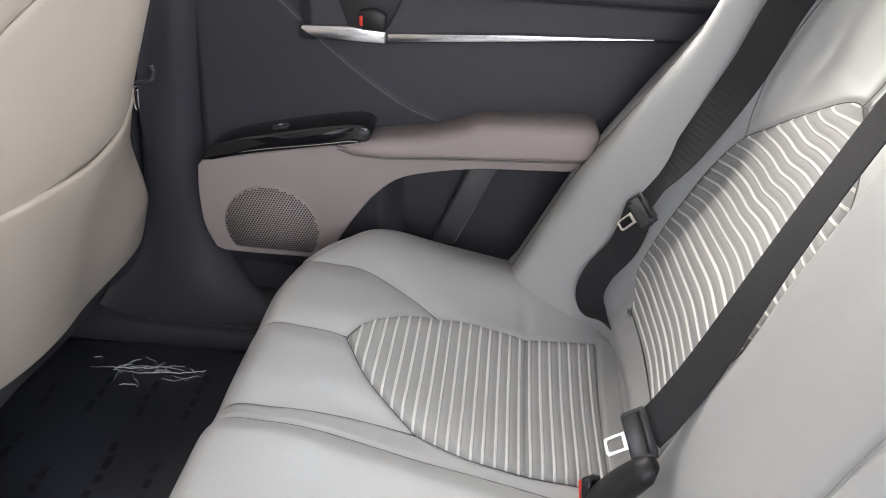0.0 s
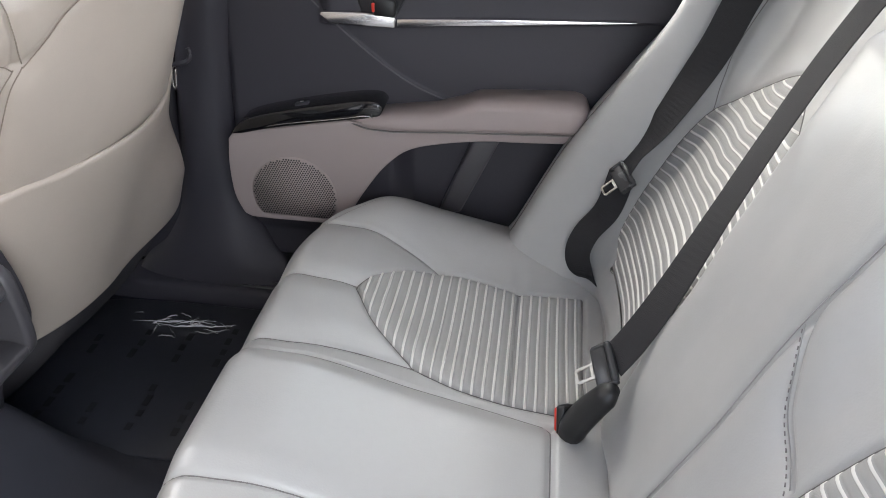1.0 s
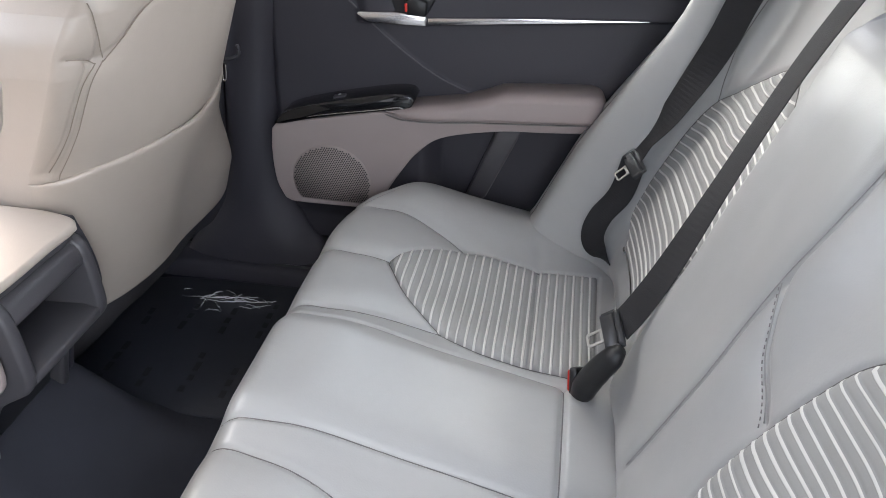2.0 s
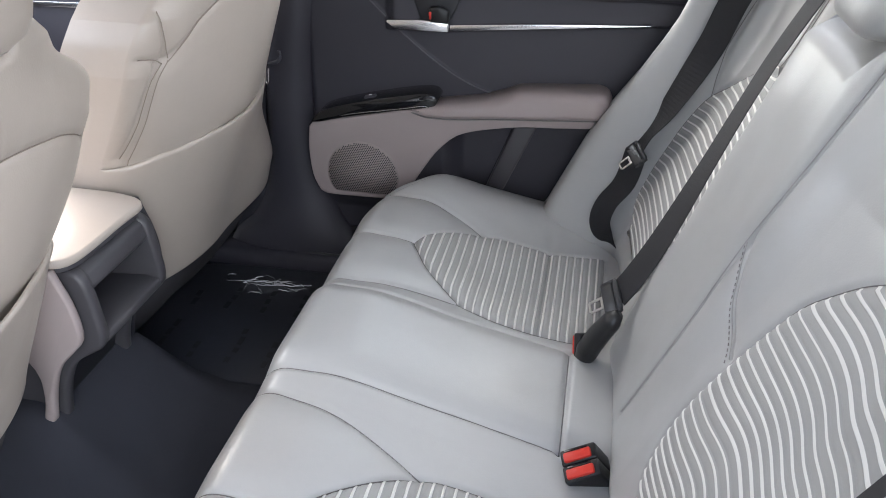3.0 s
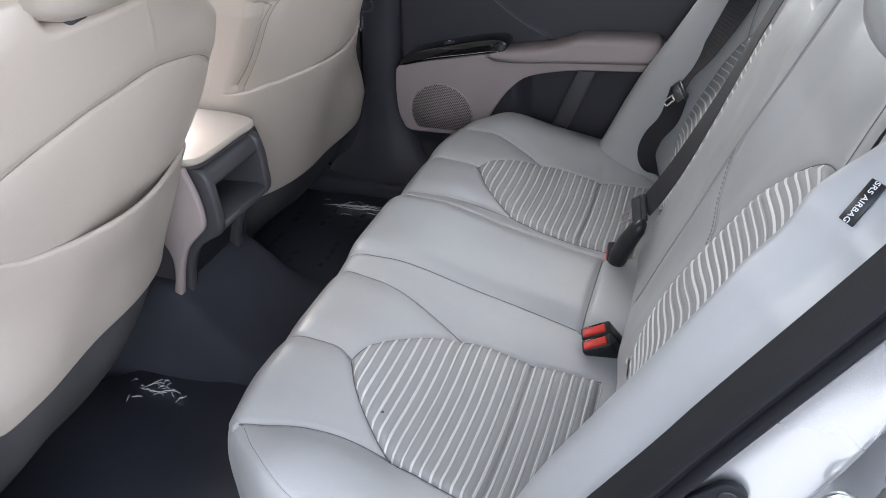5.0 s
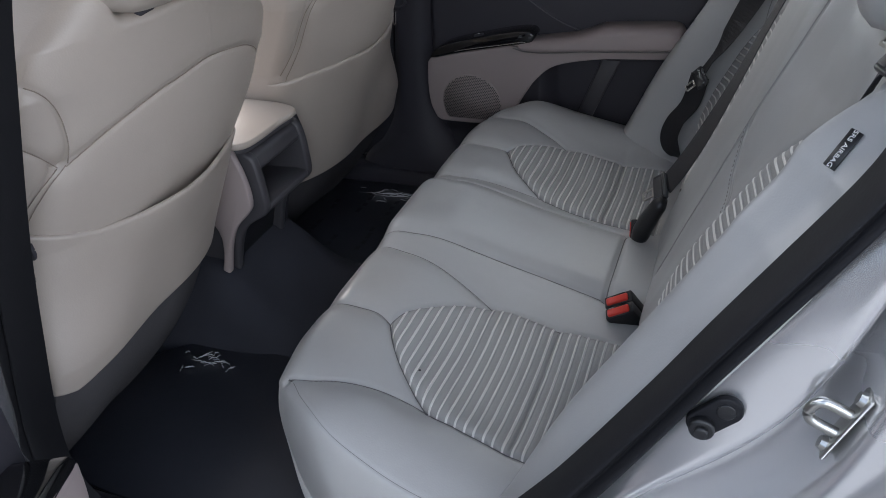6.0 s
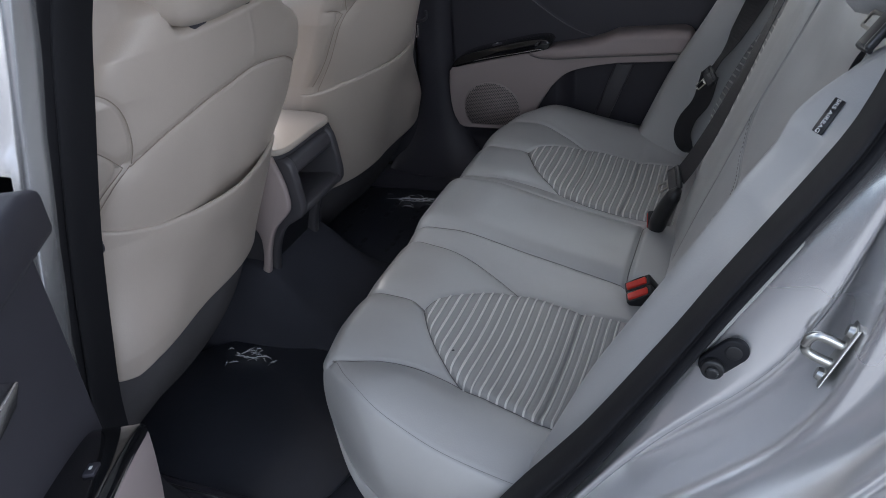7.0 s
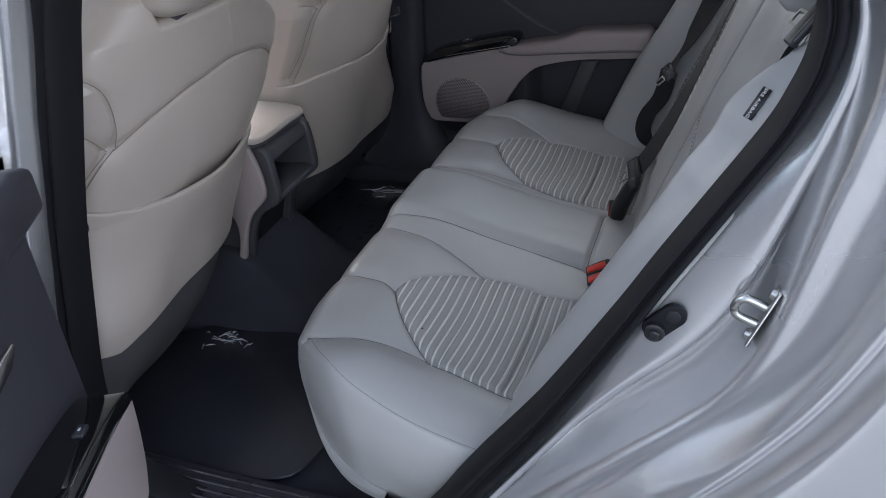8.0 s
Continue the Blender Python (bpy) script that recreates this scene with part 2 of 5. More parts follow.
# edges of the ribbed inserts as (x, distance from the middle of the car); 1: far side, -1: door side
C_IN = {
    1: spline([(0.0, 0.346), (0.006, 0.330), (0.036, 0.277), (0.073, 0.238), (0.125, 0.199), (0.17, 0.182), (0.22, 0.176), (0.27, 0.174), (0.33, 0.177), (C_END, 0.181)], 120),
    -1: spline([(0.0, 0.356), (0.014, 0.322), (0.046, 0.283), (0.088, 0.245), (0.138, 0.216), (0.19, 0.213), (0.25, 0.215), (0.31, 0.210), (C_END, 0.204)], 120),
}
C_OUT = {
    1: spline([(0.0, 0.346), (0.018, 0.378), (0.05, 0.413), (0.078, 0.436), (0.122, 0.461), (0.17, 0.466), (0.22, 0.465), (0.27, 0.466), (0.31, 0.474), (C_END, 0.490)], 120),
    -1: spline([(0.0, 0.356), (0.030, 0.409), (0.071, 0.459), (0.125, 0.508), (0.172, 0.522), (0.22, 0.532), (0.266, 0.541), (C_END, 0.552)], 120),
}
C_POLY = {k: np.vstack([C_IN[k][::2], C_OUT[k][::-2]]) for k in (1, -1)}
C_SEAMS = {
    1: [
        spline([(-0.130, 0.150), (0.0, 0.149), (0.10, 0.152), (0.222, 0.151), (0.322, 0.141)], 24),
        spline([(-0.130, 0.185), (-0.07, 0.183), (-0.007, 0.187), (0.05, 0.195), (0.118, 0.203)], 20),
        spline([(-0.130, 0.360), (-0.078, 0.354), (-0.045, 0.351), (0.0, 0.346)], 12),
        spline([(-0.112, 0.528), (-0.047, 0.520), (0.0, 0.512), (0.05, 0.496), (0.088, 0.481), (0.122, 0.461)], 20),
    ],
    -1: [
        spline([(-0.130, 0.090), (0.0, 0.087), (0.143, 0.086), (0.25, 0.091), (0.322, 0.098)], 24),
        spline([(-0.130, 0.132), (-0.052, 0.146), (0.02, 0.163), (0.092, 0.192), (0.138, 0.216)], 20),
        spline([(-0.130, 0.333), (-0.07, 0.334), (-0.03, 0.339), (0.0, 0.356)], 12),
        spline([(-0.108, 0.538), (-0.07, 0.532), (-0.014, 0.521), (0.047, 0.506), (0.09, 0.504), (0.127, 0.509)], 20),
    ],
}
C_REAR = [(0.322, -0.098), (0.322, 0.141)]
C_FOLD = 0.262
C_PITCH = 0.0156


def cushion_z(x, y):
    """Height of the top of the bench above the profile: swells, hollows and pulled-in seams."""
    ay = abs(y)
    z = 0.016 * smooth01((0.165 - abs(y - 0.028)) / 0.085)
    z = z - 0.014 * np.exp(-(((ay - 0.345) / 0.12) ** 2)) * smooth01((x - 0.01) / 0.14)
    z = z + 0.024 * np.exp(-(((ay - 0.590) / 0.070) ** 2)) * smooth01((x + 0.1) / 0.15)
    P = np.stack([x, ay], -1)
    for side in (1, -1):
        on = np.sign(y) == side
        for line in C_SEAMS[side]:
            d = away(P, line)
            z = z - on * (0.0045 * np.exp(-((d / 0.0045) ** 2)) + 0.006 * np.exp(-((d / 0.026) ** 2)))
    d = away(np.stack([x, y], -1), C_REAR)
    return z - 0.006 * np.exp(-((d / 0.006) ** 2)) - 0.004 * np.exp(-(((x - C_FOLD) / 0.012) ** 2)) * smooth01((ay - 0.17) / 0.05) * smooth01((0.56 - ay) / 0.05)


def cushion_edge(x):
    return np.interp(x, EDGE[:, 0], EDGE[:, 1])


EDGE = spline([(-0.16, 0.520), (-0.125, 0.527), (-0.10, 0.541), (-0.055, 0.582), (0.019, 0.628), (0.091, 0.648), (0.167, 0.660), (0.28, 0.665), (0.45, 0.665)], 120)


def corner(x, y):
    """How far the front of the bench draws back towards its outer corners."""
    return 0.016 * smooth01((abs(y) - 0.42) / 0.13) * smooth01((0.05 - x) / 0.15)


def rear_cushion(seat):
    nt, ns = 420, 26
    t = np.linspace(-1, 1, nt)
    w = np.linspace(0, 1, ns)[1:]
    s = CP
    X = np.repeat(s[:, :1], nt + 2 * (ns - 1), 1)
    Z0 = np.repeat(s[:, 1:], nt + 2 * (ns - 1), 1)
    under = np.arange(len(s))[:, None] < s[:, 0].argmin() + 4
    ys = cushion_edge(np.where(under, -0.137, X[:, :1]))
    top = ys * t[None, :]
    side = ys + 0.030 * np.sin(w * np.pi / 2)[None, :]
    Y = np.concatenate([-side[:, ::-1], top, side], 1)
    drop = np.concatenate([w[::-1], np.zeros(nt), w])[None, :]
    mask = smooth01((np.arange(len(s)) - s[:, 0].argmin() - 2) / 14)[:, None]
    Z = Z0 + cushion_z(X, Y) * mask
    ps = np.stack([X, abs(Y)], -1)
    for side in (1, -1):
        on = np.sign(Y) == side
        near = away(ps, C_POLY[side])
        Z = Z - on * mask * (np.where(inside(ps, C_POLY[side]), 0.007 * smooth01(near / 0.006), 0) + 0.004 * np.exp(-((near / 0.004) ** 2)))
    foot = 0.088
    Z = foot + (Z - foot) * np.cos(drop * np.pi / 2) ** 0.75
    X = X + corner(X, Y)
    low = s[:s[:, 0].argmin() + 1]
    X = np.where(drop > 0, np.maximum(X, np.interp(Z, low[:, 1], low[:, 0]) + 0.030), X)
    Y = np.where(drop > 0, np.sign(Y) * (cushion_edge(X) + 0.030 * np.sin(drop * np.pi / 2) - 0.022 * np.clip((drop - 0.45) / 0.55, 0, 1) ** 2), Y)
    rim = abs(abs(Y) - ys)
    Z = Z - 0.0015 * np.exp(-((rim / 0.003) ** 2)) * mask
    thing = sheet("cushion", X, Y, Z, M_LEATHER, seat, (0, 0, -0.012), "pale grey leather bench cushion")
    for side in (-1, 1):
        # ribbed insert: pleats across the seat, a raised cord between each two, one deep fold towards the rear
        nu, nv = 400, 60
        x = np.linspace(0.0, C_END, nu)
        yi, yo = np.interp(x, C_IN[side][:, 0], C_IN[side][:, 1]), np.interp(x, C_OUT[side][:, 0], C_OUT[side][:, 1])
        v = np.linspace(0, 1, nv)
        Y1 = yi[:, None] + (yo - yi)[:, None] * v[None, :]
        X1 = np.repeat(x[:, None], nv, 1)
        edge = away(np.stack([X1, Y1], -1), C_POLY[side])
        ph = (x / C_PITCH + 0.3) % 1.0
        cord = (np.exp(-(((ph - 0.5) / 0.11) ** 2)) + 0.75 * abs(np.cos(ph * np.pi)) ** 0.7)[:, None]
        fold = 0.005 * np.exp(-(((x - C_FOLD) / 0.0022) ** 2))[:, None]
        Z1 = np.interp(X1, TOP[:, 0], TOP[:, 1]) + cushion_z(X1, side * Y1) + 0.0052 * cord * (0.25 + 0.75 * smooth01(edge / 0.006)) - fold + 0.003 * smooth01(edge / 0.02) - 0.007 * np.exp(-((edge / 0.004) ** 2))
        ridge = abs(((x[:-1] + x[1:]) / 2 / C_PITCH + 0.3) % 1.0 - 0.5) < 0.12
        idx = np.repeat(ridge[:, None], nv - 1, 1).astype(int)
        sheet("ribbed_insert", X1, side * Y1, Z1, M_BAND, thing, (0, 0, -0.006), "ribbed grey insert with white piping", slots=[M_CORD], index=idx)
        for line in C_SEAMS[side]:
            line = spline(np.asarray(line, float), 40)
            z = np.interp(line[:, 0], TOP[:, 0], TOP[:, 1]) + cushion_z(line[:, 0], side * line[:, 1])
            tube("seam", np.stack([line[:, 0] + corner(line[:, 0], line[:, 1]), side * line[:, 1], z + 0.0002], -1), 0.0009, M_SEAM, thing, sides=5)
        rimline = spline(np.vstack([C_IN[side][::-4], C_OUT[side][::4]]), 140)
        z = np.interp(rimline[:, 0], TOP[:, 0], TOP[:, 1]) + cushion_z(rimline[:, 0], side * rimline[:, 1]) - 0.0035
        tube("insert_seam", np.stack([rimline[:, 0], side * rimline[:, 1], z], -1), 0.0009, M_SEAM, thing, sides=5)
        xs = np.linspace(-0.112, 0.33, 70)
        ye = cushion_edge(xs)
        z = np.interp(xs, TOP[:, 0], TOP[:, 1]) + cushion_z(xs, side * ye) - 0.0022
        tube("edge_seam", np.stack([xs + corner(xs, ye), side * ye, z], -1), 0.0010, M_SEAM, thing, sides=5)
    yy = np.linspace(-0.098, 0.141, 30)
    z = np.interp(0.322, TOP[:, 0], TOP[:, 1]) + cushion_z(np.full(30, 0.322), yy)
    tube("seam", np.stack([np.full(30, 0.322), yy, z], -1), 0.0012, M_SEAM, thing, sides=5)
    # child seat anchor slits at the rear of the bench, each with a dark steel loop behind
    for y in (-0.243, -0.47, 0.243, 0.47):
        slit = box("anchor_slit", (0.012, 0.030, 0.006), pose(0.424, y, 0.292, 0, -62, 0), M_DARK2, seat, "dark child seat anchor slit", bevel=0.002)
        tube("anchor_loop", [(0.420, y - 0.010, 0.292), (0.414, y - 0.006, 0.294), (0.414, y + 0.006, 0.294), (0.420, y + 0.010, 0.292)], 0.0022, M_STEEL, slit, n=12)
    # a dark scuff on the near insert
    bm = bmesh.new()
    bmesh.ops.create_icosphere(bm, subdivisions=2, radius=1)
    bm.transform(pose(0.086, -0.438, 0.2745) @ Matrix.Diagonal((0.0030, 0.0042, 0.0016, 1)))
    part("scuff", bm, M_GRILLE, thing, "small dark scuff", smooth=True)
    # the dark pedestal under the bench
    box("pedestal", (0.38, 1.16, 0.13), pose(0.22, 0, 0.048), M_CARPET, seat, "black carpeted base", bevel=0.01)


# ---------- rear bench: backrests ----------
B_IN = {
    1: spline([(0.304, 0.235), (0.34, 0.207), (0.419, 0.188), (0.48, 0.187), (0.55, 0.196), (0.61, 0.240), (0.655, 0.310), (0.680, 0.372)], 120),
    -1: spline([(0.306, 0.240), (0.324, 0.218), (0.368, 0.203), (0.419, 0.193), (0.48, 0.190), (0.536, 0.196), (0.590, 0.209), (0.625, 0.232), (0.662, 0.266), (0.690, 0.310), (0.700, 0.355)], 120),
}
B_OUT = {
    1: spline([(0.304, 0.470), (0.337, 0.503), (0.396, 0.511), (0.463, 0.516), (0.52, 0.518), (0.572, 0.512), (0.598, 0.495), (0.623, 0.471), (0.663, 0.420), (0.678, 0.390), (0.680, 0.372)], 120),
    -1: spline([(0.306, 0.470), (0.34, 0.500), (0.42, 0.522), (0.50, 0.532), (0.56, 0.526), (0.633, 0.478), (0.680, 0.418), (0.700, 0.355)], 120),
}
B_POLY = {k: np.vstack([B_IN[k][::2], B_OUT[k][::-2]]) for k in (1, -1)}
B_PITCH = 0.0143
OUTER = spline([(0.170, 0.0), (0.25, -0.010), (0.36, -0.014), (0.45, -0.008), (0.50, 0.004), (0.53, 0.030), (0.552, 0.072), (0.575, 0.101), (0.605, 0.110), (0.65, 0.109), (0.682, 0.103), (0.705, 0.099), (0.722, 0.094), (0.735, 0.082), (0.741, 0.062), (0.732, 0.044), (0.70, 0.032), (0.66, 0.024)], 240)
OUTER_NEAR = OUTER + np.stack([0.020 * smooth01((OUTER[:, 0] - 0.47) / 0.05) * smooth01((0.69 - OUTER[:, 0]) / 0.08), 0 * OUTER[:, 0]], -1)


def proud(y):
    """How far the outer bolsters stand out at a distance y from the middle; the door side's is a little further out."""
    return np.where(y > 0, np.interp(y, OUTER[:, 0], OUTER[:, 1]), np.interp(-y, OUTER_NEAR[:, 0], OUTER_NEAR[:, 1]))


def back_base(z):
    return np.where(z < 0.70, 0.425 + (z - 0.32) * 0.455, 0.598 + (z - 0.70) * 0.32) + 0.25 * np.clip(z - 0.84, 0, 1)


def middle_base(z):
    return 0.405 + (z - 0.28) * 0.355


def back_top(y):
    """Upper edge: lower behind the middle seat, with a rounded shoulder to each side."""
    return 0.885 - 0.050 * smooth01((y + 0.085) / 0.05) * smooth01((0.185 - y) / 0.03)


def back_x(y, off, z):
    """Front face of the backrest: reclined, hollowed for each sitter, proud in the middle and at the outer bolsters."""
    far = y > 0.3
    taper = 0.93 - np.where(far, 0.40, 0.50) * smooth01((abs(y) - 0.55) / 0.10) * smooth01((z - 0.42) / 0.40)
    x = back_base(z) - off * np.where(off > 0, taper * np.where(far, 1.60, 1.14 - 0.14 * smooth01((abs(y) - 0.62) / 0.05)), 1.0)
    mid = np.where(y > 0, 1.0, smooth01((y + 0.175) / 0.125)) * (y < 0.166)
    x = x * (1 - mid) + middle_base(z) * mid
    x = x - 0.018 * np.exp(-(((z - 0.40) / 0.09) ** 2)) * np.exp(-(((abs(y) - 0.35) / 0.2) ** 2))
    x = x + 0.10 * np.clip((z - back_top(y) + 0.05) / 0.05, 0, 1) ** 2.2 + (0.013 * smooth01((z - 0.70) / 0.07) + 0.035 * np.clip((z - 0.785) / 0.06, 0, 1) ** 1.5) * smooth01((-y - 0.54) / 0.04)
    return x + 0.028 * np.clip((0.262 - z) / 0.05, 0, 1) ** 2 * (abs(y) < 0.53) - 0.02 * np.clip((0.26 - z) / 0.12, 0, 1) * (abs(y) >= 0.53) + 0.06 * np.clip((0.165 - z) / 0.03, 0, 1) ** 2


def back_marks(y, z, x, seams):
    P = np.stack([z, abs(y)], -1)
    for side in (1, -1):
        on = np.sign(y) == side
        near = away(P, B_POLY[side])
        x = x + on * (np.where(inside(P, B_POLY[side]), 0.008 * smooth01(near / 0.007), 0) + 0.004 * np.exp(-((near / 0.004) ** 2)))
    for line in seams:
        d = away(np.stack([z, y], -1), line)
        x = x + 0.0045 * np.exp(-((d / 0.0045) ** 2)) + 0.004 * np.exp(-((d / 0.02) ** 2))
    return x


def back_insert(thing, side):
    nu, nv = 520, 72
    inn, out = B_IN[side], B_OUT[side]
    low, high = inn[0, 0], inn[-1, 0]
    r = np.linspace(low - 0.02, high + 0.02, nu)
    v = np.linspace(0, 1, nv)

    def wave(y, zz):
        """How far a rib rises along its way: a swell past the middle and a short dip after it."""
        up = smooth01((zz - 0.46) / 0.10)
        swell = (0.006 if side < 0 else 0.003) * np.exp(-(((y - 0.325) / 0.062) ** 2))
        return swell - 0.0035 * up * np.exp(-(((y - 0.400) / 0.028) ** 2)) + (1 - up) * (0.012 if side < 0 else 0.004) * smooth01((y - 0.22) / 0.12)

    Z = np.repeat(r[:, None], nv, 1)
    for _ in range(4):
        Zc = np.clip(Z, low, high)
        yi, yo = np.interp(Zc, inn[:, 0], inn[:, 1]), np.interp(Zc, out[:, 0], out[:, 1])
        Y = yi + (yo - yi) * v[None, :]
        Z = np.clip(r[:, None] + wave(Y, Zc), low, high)
    edge = away(np.stack([Z, Y], -1), B_POLY[side])
    ph = np.repeat(((r / B_PITCH) % 1.0)[:, None], nv, 1)
    cord = np.exp(-(((ph - 0.5) / 0.10) ** 2)) + 0.75 * abs(np.cos(ph * np.pi)) ** 0.7
    off = proud(side * Y)
    X = back_x(side * Y, off, Z) - 0.0044 * cord * (0.25 + 0.75 * smooth01(edge / 0.006)) - 0.003 * smooth01(edge / 0.02) + 0.004 * np.exp(-((edge / 0.004) ** 2))
    mid = ((r[:-1] + r[1:]) / 2 / B_PITCH) % 1.0
    idx = np.repeat((abs(mid - 0.5) < 0.105)[:, None], nv - 1, 1).astype(int)
    sheet("ribbed_insert", X, side * Y, Z, M_BAND, thing, (0.006, 0, 0), "ribbed grey insert with white piping", slots=[M_CORD], index=idx)
    rimline = spline(np.vstack([inn[::4], out[::-4]]), 140)
    x = back_x(side * rimline[:, 1], proud(side * rimline[:, 1]), rimline[:, 0]) + 0.003
    tube("insert_seam", np.stack([x, side * rimline[:, 1], rimline[:, 0]], -1), 0.0009, M_SEAM, thing, sides=5)


def back_line(thing, name, line, radius=0.0012, mat=None):
    line = spline(np.asarray(line, float), 50)
    off = np.where(abs(line[:, 1]) > 0.17, proud(line[:, 1]), 0)
    x = back_x(line[:, 1], off, line[:, 0]) + 0.004
    return tube(name, np.stack([x, line[:, 1], line[:, 0]], -1), radius, mat or M_SEAM, thing, sides=5)


def headrest(thing, y, z, width, height, x):
    """A padded headrest on two steel posts."""
    bm = bmesh.new()
    bmesh.ops.create_cube(bm, size=1)
    bmesh.ops.subdivide_edges(bm, edges=bm.edges[:], cuts=5, use_grid_fill=True)
    for v in bm.verts:
        c = v.co * 2
        k = (abs(c.x) ** 4 + abs(c.y) ** 4 + abs(c.z) ** 4) ** 0.25
        c = c / k
        v.co = Vector((x + 0.055 * c.x + 0.02 * c.z, y + width / 2 * c.y * (1 + 0.06 * c.z), z + height / 2 * c.z))
    hr = part("headrest", bm, M_LEATHER, thing, "padded grey leather headrest", smooth=True)
    for s in (-0.05, 0.05):
        tube("headrest_post", [(x + 0.03, y + s, z - height / 2 - 0.07), (x + 0.025, y + s, z - height / 2 + 0.02)], 0.006, M_CHROME, hr)


STITCH = spline([(0.588, -0.065), (0.555, -0.089), (0.52, -0.119), (0.49, -0.178)], 40)
S60 = [
    spline([(0.27, -0.042), (0.36, -0.055), (0.44, -0.062), (0.52, -0.060), (0.592, -0.062), (0.65, -0.070), (0.72, -0.078), (0.84, -0.090)], 40),
    STITCH,
    spline([(0.700, -0.355), (0.76, -0.352), (0.84, -0.352)], 20),
    spline([(0.20, -0.685), (0.50, -0.687), (0.80, -0.690), (0.85, -0.693)], 20),
]
S40 = [
    spline([(0.680, 0.372), (0.74, 0.362), (0.85, 0.345)], 20),
    spline([(0.684, 0.355), (0.74, 0.348), (0.85, 0.331)], 20),
    spline([(0.574, 0.511), (0.62, 0.522), (0.70, 0.530), (0.86, 0.520)], 24),
    spline([(0.20, 0.640), (0.50, 0.636), (0.66, 0.634)], 20),
    spline([(0.66, 0.607), (0.76, 0.604), (0.86, 0.600)], 20),
]


def backrest(seat, side):
    if side < 0:
        core = np.linspace(0.164, -0.158, 150)
        path_y = np.r_[core, -OUTER_NEAR[1:, 0]]
        path_o = np.r_[np.zeros(150), OUTER_NEAR[1:, 1]]
        seams = S60
    else:
        path_y, path_o = OUTER[:, 0], OUTER[:, 1]
        seams = S40
    z = np.linspace(0, 1, 280)
    Y = np.repeat(path_y[None, :], len(z), 0)
    O = np.repeat(path_o[None, :], len(z), 0)
    Z = 0.135 + (back_top(path_y)[None, :] - 0.135) * z[:, None]
    X = back_marks(Y, Z, back_x(Y, O, Z), seams)
    spare = np.maximum(abs(Y) - 0.690, 0) * (0.9 - 0.9 * smooth01((Z - 0.46) / 0.14))
    Y = Y - np.sign(Y) * spare
    if side < 0:
        Y = Y + 0.016 * smooth01((Z - 0.45) / 0.12) * smooth01((Y - 0.05) / 0.10)
    if side < 0:
        X = X + 0.022 * np.clip(1 - (path_y[0] - path_y[None, :]) / 0.030, 0, 1) ** 2.5 - 0.006 * smooth01((path_y[None, :] - 0.06) / 0.07)
    else:
        X = X + 0.018 * np.clip(1 - (Y - 0.170) / 0.02, 0, 1) ** 2
    thing = sheet("backrest", X, Y, Z, M_LEATHER, seat, (0.030, 0, 0))
    back_insert(thing, side)
    for line in seams:
        back_line(thing, "seam", line, 0.0007, M_BAND if side < 0 and line[0, 1] > -0.1 else None)
    if side < 0:
        for a, b in zip(STITCH[::2], STITCH[1::2]):
            y2, z2 = np.array([a[1], b[1]]) - 0.004, np.array([a[0], b[0]]) - 0.003
            tube("stitch", np.stack([back_x(y2, np.zeros(2), z2) + 0.0012, y2, z2], -1), 0.0007, M_STITCH, thing, sides=5)
        headrest(seat, 0.03, 0.895, 0.20, 0.13, 0.650)
        headrest(seat, -0.375, 0.935, 0.22, 0.17, 0.665)
    else:
        headrest(seat, 0.375, 0.935, 0.22, 0.17, 0.665)


def airbag_tag():
    """The woven tag sewn to the outer bolster."""
    thing = empty("airbag_tag", "black woven tag with white lettering on the seat bolster", "label tag")
    y0, z0 = -0.627, 0.806
    off = lambda y: float(proud(y))
    px = lambda y, z: float(back_x(np.array(y), np.array(off(y)), np.array(z)))
    up = Vector((px(y0, z0 + 0.02) - px(y0, z0 - 0.02), 0, 0.04)).normalized()
    across = Vector((px(y0 - 0.01, z0) - px(y0 + 0.01, z0), -0.02, 0)).normalized()
    out = up.cross(across).normalized()
    out = -out if out.x > 0 else out
    along = Vector((-0.022, -0.015, -0.023)).normalized()
    along = (along - along.dot(out) * out).normalized()
    side = out.cross(along)
    c = Vector((px(y0, z0), y0, z0)) + out * 0.0015
    m = Matrix(((along.x, side.x, out.x, c.x), (along.y, side.y, out.y, c.y), (along.z, side.z, out.z, c.z), (0, 0, 0, 1)))
    box("cloth", (0.037, 0.0150, 0.0016), m, M_BUCKLE, thing, bevel=0.0006, segments=1)
    cu = bpy.data.curves.new("lettering", "FONT")
    cu.body, cu.size, cu.align_x, cu.align_y, cu.extrude = "SRS AIRBAG", 0.0070, "CENTER", "CENTER", 0.0002
    tmp = new("lettering_source", cu)
    me = bpy.data.meshes.new_from_object(tmp.evaluated_get(bpy.context.evaluated_depsgraph_get()))
    bpy.data.objects.remove(tmp)
    me.transform(m @ pose(0, 0, 0.0012))
    me.materials.append(M_WHITE)
    ob = new("lettering", me)
    ob.parent = thing
    ob["label"] = "white printed lettering"
    return thing


